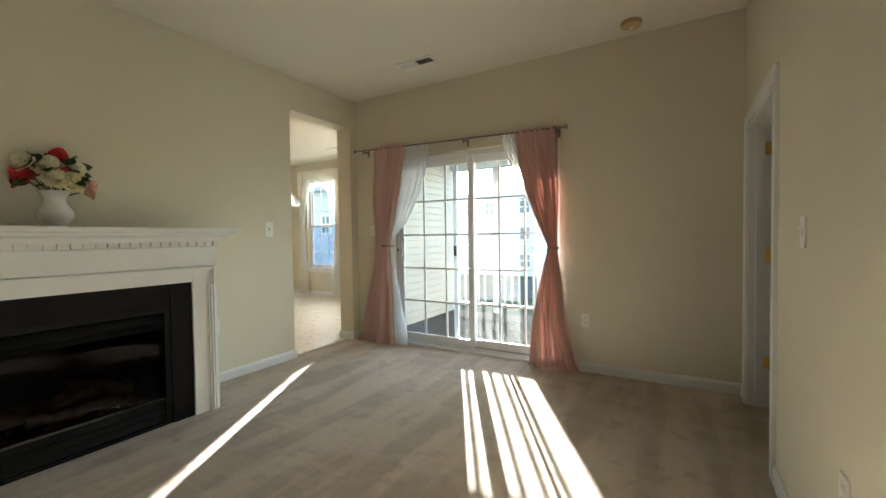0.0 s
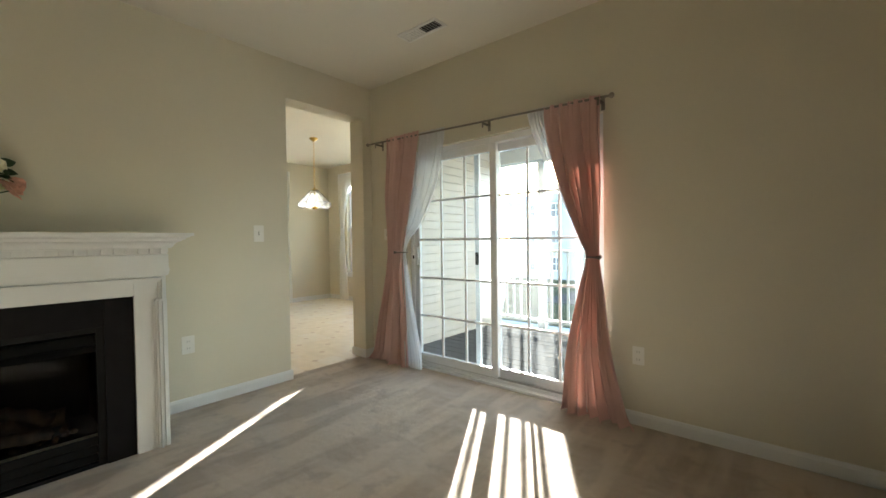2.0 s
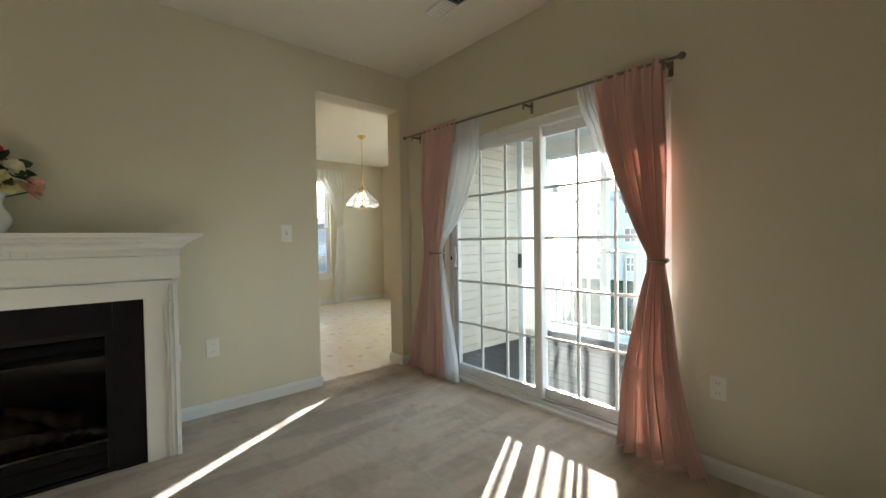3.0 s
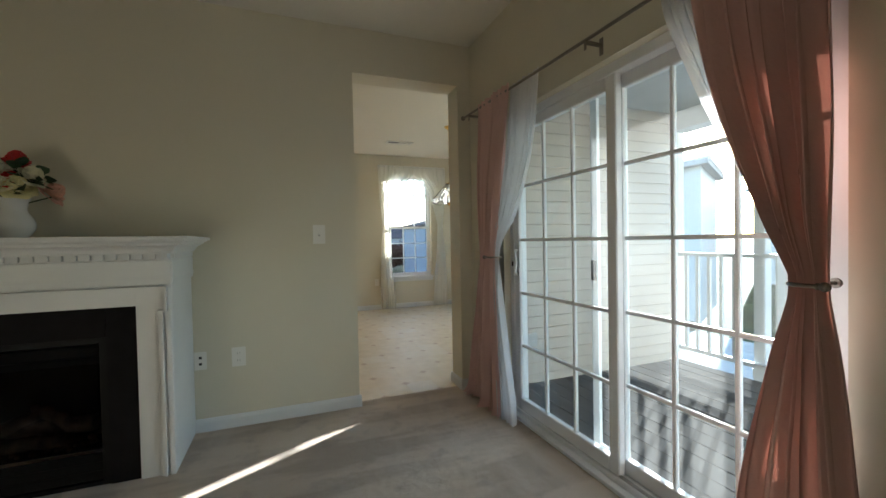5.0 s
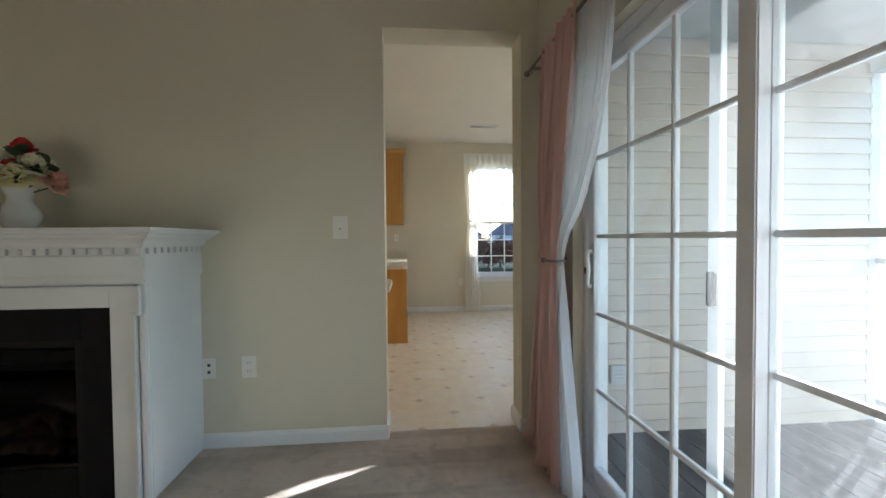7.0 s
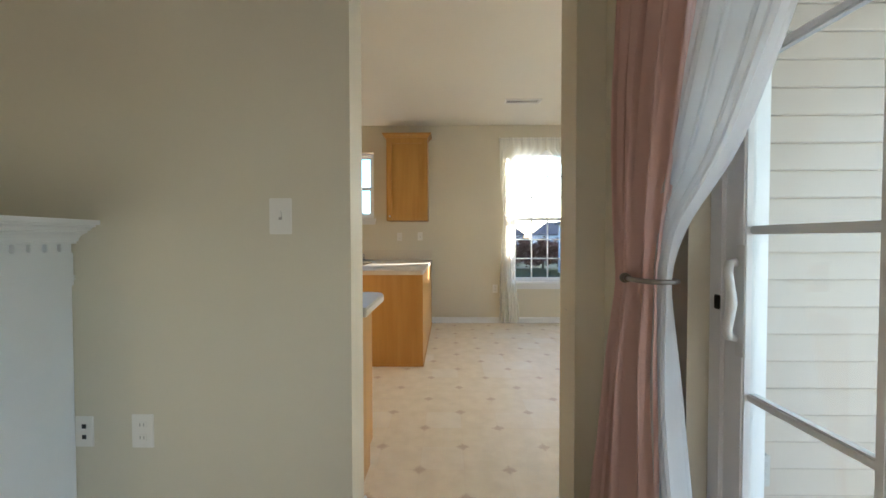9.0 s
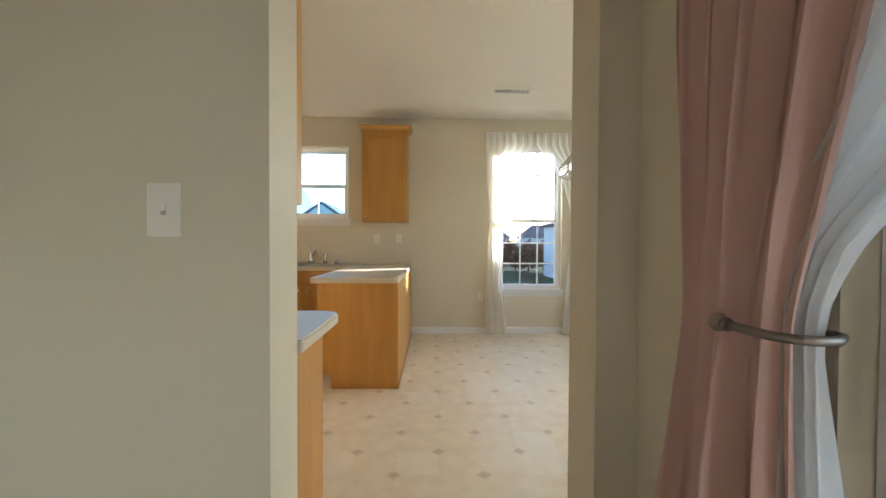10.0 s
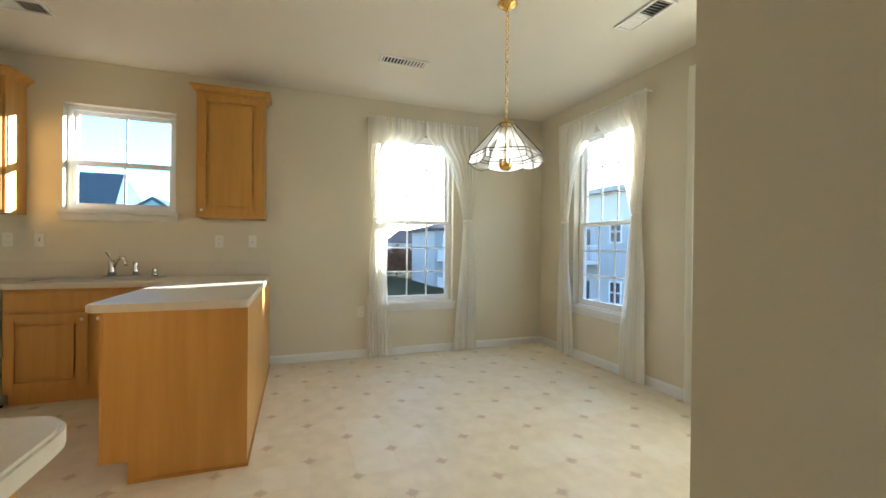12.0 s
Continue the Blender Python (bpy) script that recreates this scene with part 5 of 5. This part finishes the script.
# ---- balcony ----
deck = tagged(boxpart("balcony_deck", (-3.3, 1.9, LY1 + 0.16, 6.80, -0.25, -0.085), M_EXTW, bevel=0), "balcony floor of weathered grey deck boards", "deck", kind="structure")
bm = bmesh.new()
box(bm, -3.26, 1.9, -0.068, 0.068, -0.083, -0.05)
bmesh.ops.bevel(bm, geom=list(bm.edges), offset=0.003, segments=1, affect="EDGES")
me = bpy.data.meshes.new("plank")
bm.to_mesh(me), bm.free()
me.materials.append(M_DECK)
for i in range(15):
    o = new("plank", me)
    o.parent = deck
    o.matrix_basis = Matrix.Translation((0, LY1 + 0.24 + i * 0.143, 0.001 * (i % 3)))
siding = slab("wall_siding", KX1 + 0.135, -3.275, LY1 + 0.165, KY1 + 0.03, -3.0, 3.2, M_SIDING, "beige lap siding on the balcony side of the house", "wall")
bm = bmesh.new()
extrude_profile(bm, [(0, 0), (0.016, 0), (0.018, 0.006), (0.004, 0.104), (0, 0.104)], lambda s, u, v: (u, (0, KY1 - LY1 - 0.165 - 0.03)[s], v))
bmesh.ops.recalc_face_normals(bm, faces=bm.faces)
me = bpy.data.meshes.new("siding_board")
bm.to_mesh(me), bm.free()
me.materials.append(M_SIDING)
for i in range(25):
    o = new("siding_board", me)
    o.parent = siding
    o.matrix_basis = Matrix.Translation((-3.275, LY1 + 0.165, -0.08 + i * 0.1))
boxpart("corner_board", (-3.29, -3.262, KY1 - 0.04, KY1 + 0.035, -0.3, 2.5), M_EXTW, siding)
slab("balcony_ceiling", -3.24, 1.9, LY1 + 0.165, 6.62, 2.42, 2.5, M_EXTW, "white painted balcony ceiling", "ceiling")
slab("balcony_beam", -3.24, 1.9, 6.62, 6.82, 2.24, 2.7, M_EXTW, "white beam along the balcony edge", "beam")
slab("balcony_end_wall", 1.9, 2.0, LY1 + 0.16, 6.82, -0.3, 2.7, M_SIDING, "beige siding at the balcony end", "wall")
rail = thing("balcony_railing", (-0.8, 6.72, -0.05), "white painted balcony railing with square pickets", "railing")
boxpart("top_rail", (-3.24, 1.9, 6.675, 6.765, 1.0, 1.035), M_EXTW, rail, bevel=0.005)
boxpart("bottom_rail", (-3.24, 1.9, 6.70, 6.74, 0.06, 0.10), M_EXTW, rail, bevel=0.004)
bm = bmesh.new()
box(bm, -0.014, 0.014, -0.014, 0.014, 0.10, 1.0)
me = bpy.data.meshes.new("picket")
bm.to_mesh(me), bm.free()
me.materials.append(M_EXTW)
for i in range(44):
    x = -3.16 + i * 0.115
    if abs(x + 2.53) < 0.07:
        continue
    o = new("picket", me)
    o.parent = rail
    o.matrix_parent_inverse = rail.matrix_basis.inverted()
    o.matrix_basis = Matrix.Translation((x, 6.72, 0))
for x in (-2.53, 0.6):
    post = thing("balcony_post", (x, 6.72, -0.05), "white square post holding the balcony roof", "post", "balcony posts")
    boxpart("shaft", (x - 0.045, x + 0.045, 6.77, 6.86, -0.3, 2.24), M_EXTW, post, bevel=0.005)
    boxpart("base_trim", (x - 0.055, x + 0.055, 6.768, 6.87, -0.05, 0.04), M_EXTW, post, bevel=0.004)
vb = thing("dryer_vent", (-3.25, 4.94, 0.33), "small white louvred vent on the siding", "vent")
boxpart("frame", (-3.262, -3.232, 4.87, 5.01, 0.27, 0.385), M_EXTW, vb, bevel=0.004)
for i in range(4):
    boxpart("louvre", (-3.236, -3.228, 4.885, 4.995, 0.285 + i * 0.023, 0.30 + i * 0.023), mat("vent_grey", (0.45, 0.46, 0.47), 0.5) if i == 0 else bpy.data.materials["vent_grey"], vb, bevel=0.002)


# ---- outdoors ----
GZ = -3.1
slab("ground", -900, 900, -900, 900, GZ - 0.5, GZ, M_GRASS, "winter lawn stretching away below the house", "ground")
M_ROAD = mat("asphalt", (0.06, 0.06, 0.062), 0.9, var=0.15, scale=0.8, spec=0.05)
M_WSIDE = mat("white_siding", (0.41, 0.43, 0.44), 0.6, var=0.04, scale=0.5)
M_ROOF = mat("grey_shingle", (0.125, 0.11, 0.115), 0.85, var=0.2, scale=3, spec=0.08)
M_PANE = mat("dark_window", (0.05, 0.06, 0.08), 0.08, var=0.1)
M_BRICK = mat("brick_red", (0.20, 0.085, 0.06), 0.85, var=0.15, scale=8)
M_BARK = mat("bark", (0.10, 0.075, 0.06), 0.9, var=0.2, scale=10)
M_LEAFB = mat("rust_leaves", (0.13, 0.05, 0.03), 0.8, var=0.3, scale=3)
M_LEAFG = mat("evergreen", (0.05, 0.075, 0.045), 0.8, var=0.3, scale=3)
slab("road", -84, -74, -300, 300, GZ, GZ + 0.03, M_ROAD, "grey asphalt road beyond the lawn", "road")
slab("road_lot", -13, 90, 27, 40, GZ, GZ + 0.03, M_ROAD, "dark asphalt parking lot below the balcony", "road")
slab("pavement", -13, 90, 11, 20, GZ, GZ + 0.05, mat("concrete", (0.42, 0.41, 0.39), 0.9, var=0.1, scale=1.5), "pale concrete pavement between the buildings", "pavement")


def lpart(name, bm, material, parent, bevel=0.0):
    ob = part(name, bm, material, None, bevel=bevel)
    ob.parent = parent
    return ob


def building(name, m, width, depth, z1, ridge, wall_mat, label, wins, balconies=(), storey=2.9, skew=0.0, hip=0.45, roof=None):
    """An apartment house. Local x runs along the front, y into the house; the front is at y = 0 and looks to -y."""
    h = new(name)
    h.matrix_basis = m
    tagged(h, label, "building")
    bm = bmesh.new()
    for v in box(bm, 0, width, 0, depth, 0, z1):
        v.co.x += skew * v.co.y / depth
    lpart("wall", bm, wall_mat, h)
    bm = bmesh.new()
    e = 0.45
    a = [bm.verts.new(p) for p in ((-e, -e, z1), (width + e, -e, z1), (width + e, depth + e, z1), (-e, depth + e, z1), (depth * hip - e, depth / 2, ridge), (width - depth * hip + e, depth / 2, ridge), (-e, -e, z1 - 0.25), (width + e, -e, z1 - 0.25), (width + e, depth + e, z1 - 0.25), (-e, depth + e, z1 - 0.25))]
    for f in ((0, 1, 5, 4), (1, 2, 5), (2, 3, 4, 5), (3, 0, 4), (0, 6, 7, 1), (1, 7, 8, 2), (2, 8, 9, 3), (3, 9, 6, 0), (9, 8, 7, 6)):
        bm.faces.new([a[i] for i in f])
    for v in bm.verts:
        v.co.x += skew * v.co.y / depth
    lpart("roof", bm, roof or M_ROOF, h)
    for end in ((0, width) if hip == 0.0 else ()):
        bm = bmesh.new()
        extrude_profile(bm, [(0.1, z1), (depth - 0.1, z1), (depth / 2, ridge - 0.25)], lambda s, u, v: (end + (e + (0.0, 0.04)[s]) * (1 if end else -1) + skew * u / depth, u, v))
        lpart("gable", bm, wall_mat if wall_mat != M_BRICK else M_SIDING, h)
    for x, z, w, hh in wins:
        bm = bmesh.new()
        t = 0.09
        for r in ((x, x + t, z, z + hh), (x + w - t, x + w, z, z + hh), (x + t, x + w - t, z, z + t), (x + t, x + w - t, z + hh - t, z + hh), (x + t, x + w - t, z + hh / 2 - 0.04, z + hh / 2 + 0.04), (x + w / 2 - 0.03, x + w / 2 + 0.03, z + t, z + hh - t)):
            box(bm, r[0], r[1], -0.06, 0.02, r[2], r[3])
        fr = lpart("window", bm, M_VINYLW, h)
        bm = bmesh.new()
        box(bm, x + t, x + w - t, -0.02, 0.0, z + t, z + hh - t)
        lpart("pane", bm, M_PANE, fr)
    for x, w in balconies:
        for k in range(int(z1 / storey)):
            z = k * storey
            bm = bmesh.new()
            box(bm, x, x + w, -2.0, 0, z - 0.15, z + 0.05)
            box(bm, x, x + w, -2.0, -1.92, z + 1.0, z + 1.08), box(bm, x, x + w, -2.0, -1.94, z + 0.15, z + 0.2)
            box(bm, x, x + 0.06, -2.0, 0, z + 1.0, z + 1.08), box(bm, x + w - 0.06, x + w, -2.0, 0, z + 1.0, z + 1.08)
            for px in (x, x + w - 0.18):
                box(bm, px, px + 0.18, -2.0, -1.82, z, z + storey - 0.15)
            i = x + 0.3
            while i < x + w - 0.25:
                box(bm, i, i + 0.05, -1.99, -1.95, z + 0.2, z + 1.0)
                i += 0.18
            i = -1.8
            while i < -0.1:
                for px in (x, x + w - 0.05):
                    box(bm, px, px + 0.05, i, i + 0.05, z + 0.1, z + 1.0)
                i += 0.18
            b = lpart("balcony", bm, M_VINYLW, h)
            bm = bmesh.new()
            box(bm, x + w * 0.25, x + w * 0.75, -0.05, 0.0, z + 0.06, z + 2.1)
            lpart("patio_door", bm, M_PANE, b)
    return h


M_ROOFP = mat("pale_shingles", (0.30, 0.32, 0.34), 0.8, var=0.1, scale=3)
winsA = [(x, z, 1.0, 1.4) for z in (0.9, 4.6) for x in (3.0, 5.5, 10.5, 14.0, 21.0, 24.0, 27.5)]
building("apartment_building", Matrix.Translation((-44, 22, GZ)), 29.75, 6, 8.0, 8.8, M_WSIDE, "pale sided apartment building in shade across the lawn", [w for w in winsA if w[0] < 24], [(16.5, 3.6)], 3.4, -3.4, 0.0, M_ROOFP)
winsF = [(x, z, 1.3, 1.5) for z in (0.9, 3.8, 6.6) for x in (2.0, 5.0, 9.0, 12.0, 16.0, 19.0, 23.0, 26.0, 30.0, 33.0)]
building("apartment_building", Matrix.Translation((-24, 42, GZ)), 36, 8, 8.4, 9.6, M_WSIDE, "pale three storey apartment building beyond the parking lot", winsF, (), 2.9, 0.0, 0.0, M_ROOFP)
# beside the lawn, seen through the far window
mC = Matrix.Translation((-44, 17.7, GZ)) @ Matrix.Rotation(radians(90), 4, "Z")
winsC = [(x, z, 1.0, 1.4) for z in (0.9, 3.8) for x in (6.0, 9.5, 13.0, 17.0)]


def tree(name, at, height, spread, leaf_mat, label, seed, n=700, trunk=0.35, base=0.3, leaf=0.25):
    t = thing(name, at, label, "tree", "trees")
    rnd = random.Random(seed)
    bm = bmesh.new()
    x, y, z = at
    tube(bm, (x, y, z), (x, y, z + height * 0.6), trunk, trunk * 0.4, 9)
    tips = []
    for i in range(14):
        a, s = rnd.uniform(0, 6.28), rnd.uniform(base, 0.75)
        p = Vector((x, y, z + height * s * 0.75))
        q = p + Vector((math.cos(a) * spread * rnd.uniform(0.5, 0.9), math.sin(a) * spread * rnd.uniform(0.5, 0.9), height * rnd.uniform(0.1, 0.32)))
        tube(bm, p, q, trunk * 0.25, trunk * 0.06, 6)
        tips.append((p, q))
        for _ in range(3):
            c = p.lerp(q, rnd.uniform(0.4, 0.9))
            d = c + Vector((rnd.uniform(-1, 1), rnd.uniform(-1, 1), rnd.uniform(0.1, 0.9))) * spread * 0.35
            tube(bm, c, d, trunk * 0.08, trunk * 0.02, 5)
            tips.append((c, d))
    part("trunk", bm, M_BARK, t)
    vs, fs = [], []
    for _ in range(n):
        p, q = rnd.choice(tips)
        c = p.lerp(q, rnd.uniform(0.5, 1.1)) + Vector((rnd.gauss(0, 1), rnd.gauss(0, 1), rnd.gauss(0, 1))) * spread * 0.13
        u = Vector((rnd.uniform(-1, 1), rnd.uniform(-1, 1), rnd.uniform(-1, 1))).normalized() * leaf
        w = u.orthogonal().normalized() * leaf * 0.6
        k = len(vs)
        vs += [c - u, c + w, c + u, c - w]
        fs.append((k, k + 1, k + 2, k + 3))
    me = bpy.data.meshes.new("crown")
    me.from_pydata(vs, [], fs)
    me.materials.append(leaf_mat)
    o = new("crown", me)
    o.parent, o.matrix_parent_inverse = t, t.matrix_basis.inverted()
    return t


building("apartment_building", mC, 24, 9, 6.3, 7.4, M_WSIDE, "white apartment building with stacked balconies beside the lawn", winsC, [(0.3, 3.6)], 2.9)
for i in range(5):
    building("house", Matrix.Translation((-128 + 3 * (i % 2), -14 + i * 15, GZ)) @ Matrix.Rotation(radians(90), 4, "Z"), 11, 9, 5.6, 9.4, M_WSIDE, "pale two storey house beyond the road", [(x, z, 1.0, 1.3) for z in (0.9, 3.6) for x in (1.5, 5.0, 8.2)])
building("house", Matrix.Translation((-46, -32, GZ)) @ Matrix.Rotation(radians(90), 4, "Z"), 20.3, 12, 6.2, 11.2, M_BRICK, "brick house with a dark grey shingle roof", [(17.0, 3.6, 1.2, 1.2), (14.0, 3.6, 1.2, 1.2)], (), 2.9, 0.0, 0.1)
building("house", Matrix.Translation((-40, -8.2, GZ)), 4, 5.6, 5.3, 7.5, M_BRICK, "red brick house with a small gabled roof", [(1.4, 3.6, 1.2, 1.2)], (), 2.9, 0.0, 0.0)
trnd = random.Random(11)
for i in range(14):
    tree("tree", (trnd.uniform(-63, -57), 2 + i * 1.9 + trnd.uniform(-0.6, 0.6), GZ), trnd.uniform(4.2, 5.2), trnd.uniform(1.9, 2.4), M_LEAFB, "rust-brown autumn tree beside the road", 100 + i, 1500, 0.16, 0.08, 0.26)


def car(x, y, turn, label, paint):
    c = new("parked_car")
    c.matrix_basis = Matrix.Translation((x, y, GZ + 0.03)) @ Matrix.Rotation(radians(turn), 4, "Z")
    tagged(c, label, "car", "parked cars")
    bm = bmesh.new()
    extrude_profile(bm, [(-2.2, 0.3), (2.2, 0.3), (2.25, 0.55), (2.1, 0.8), (1.2, 0.92), (-1.9, 0.95), (-2.2, 0.85)], lambda s, u, v: (u, (-0.88, 0.88)[s], v))
    body = lpart("body", bm, paint, c, 0.04)
    bm = bmesh.new()
    extrude_profile(bm, [(-1.85, 0.95), (1.15, 0.92), (0.45, 1.4), (-1.2, 1.42)], lambda s, u, v: (u, (-0.76, 0.76)[s], v))
    lpart("cabin_glass", bm, M_PANE, c, 0.03)
    bm = bmesh.new()
    box(bm, -1.15, 0.42, -0.72, 0.72, 1.4, 1.45)
    lpart("roof", bm, paint, c, 0.02)
    for wx in (-1.35, 1.35):
        for wy in (-0.82, 0.82):
            bm = bmesh.new()
            tube(bm, (wx, wy - 0.1, 0.33), (wx, wy + 0.1, 0.33), 0.33, n=18)
            w = lpart("wheel", bm, M_BLACK, c)
            bm = bmesh.new()
            tube(bm, (wx, wy - 0.105, 0.33), (wx, wy + 0.105, 0.33), 0.2, n=14)
            lpart("rim", bm, M_STEEL, w)


M_CARW = mat("white_car_paint", (0.75, 0.76, 0.78), 0.2)
M_CARB = mat("blue_car_paint", (0.06, 0.09, 0.18), 0.2)
car(-72.5, 17.0, 80, "white parked car at the roadside", M_CARW)
car(-73, 26.0, 90, "dark blue parked car at the roadside", M_CARB)
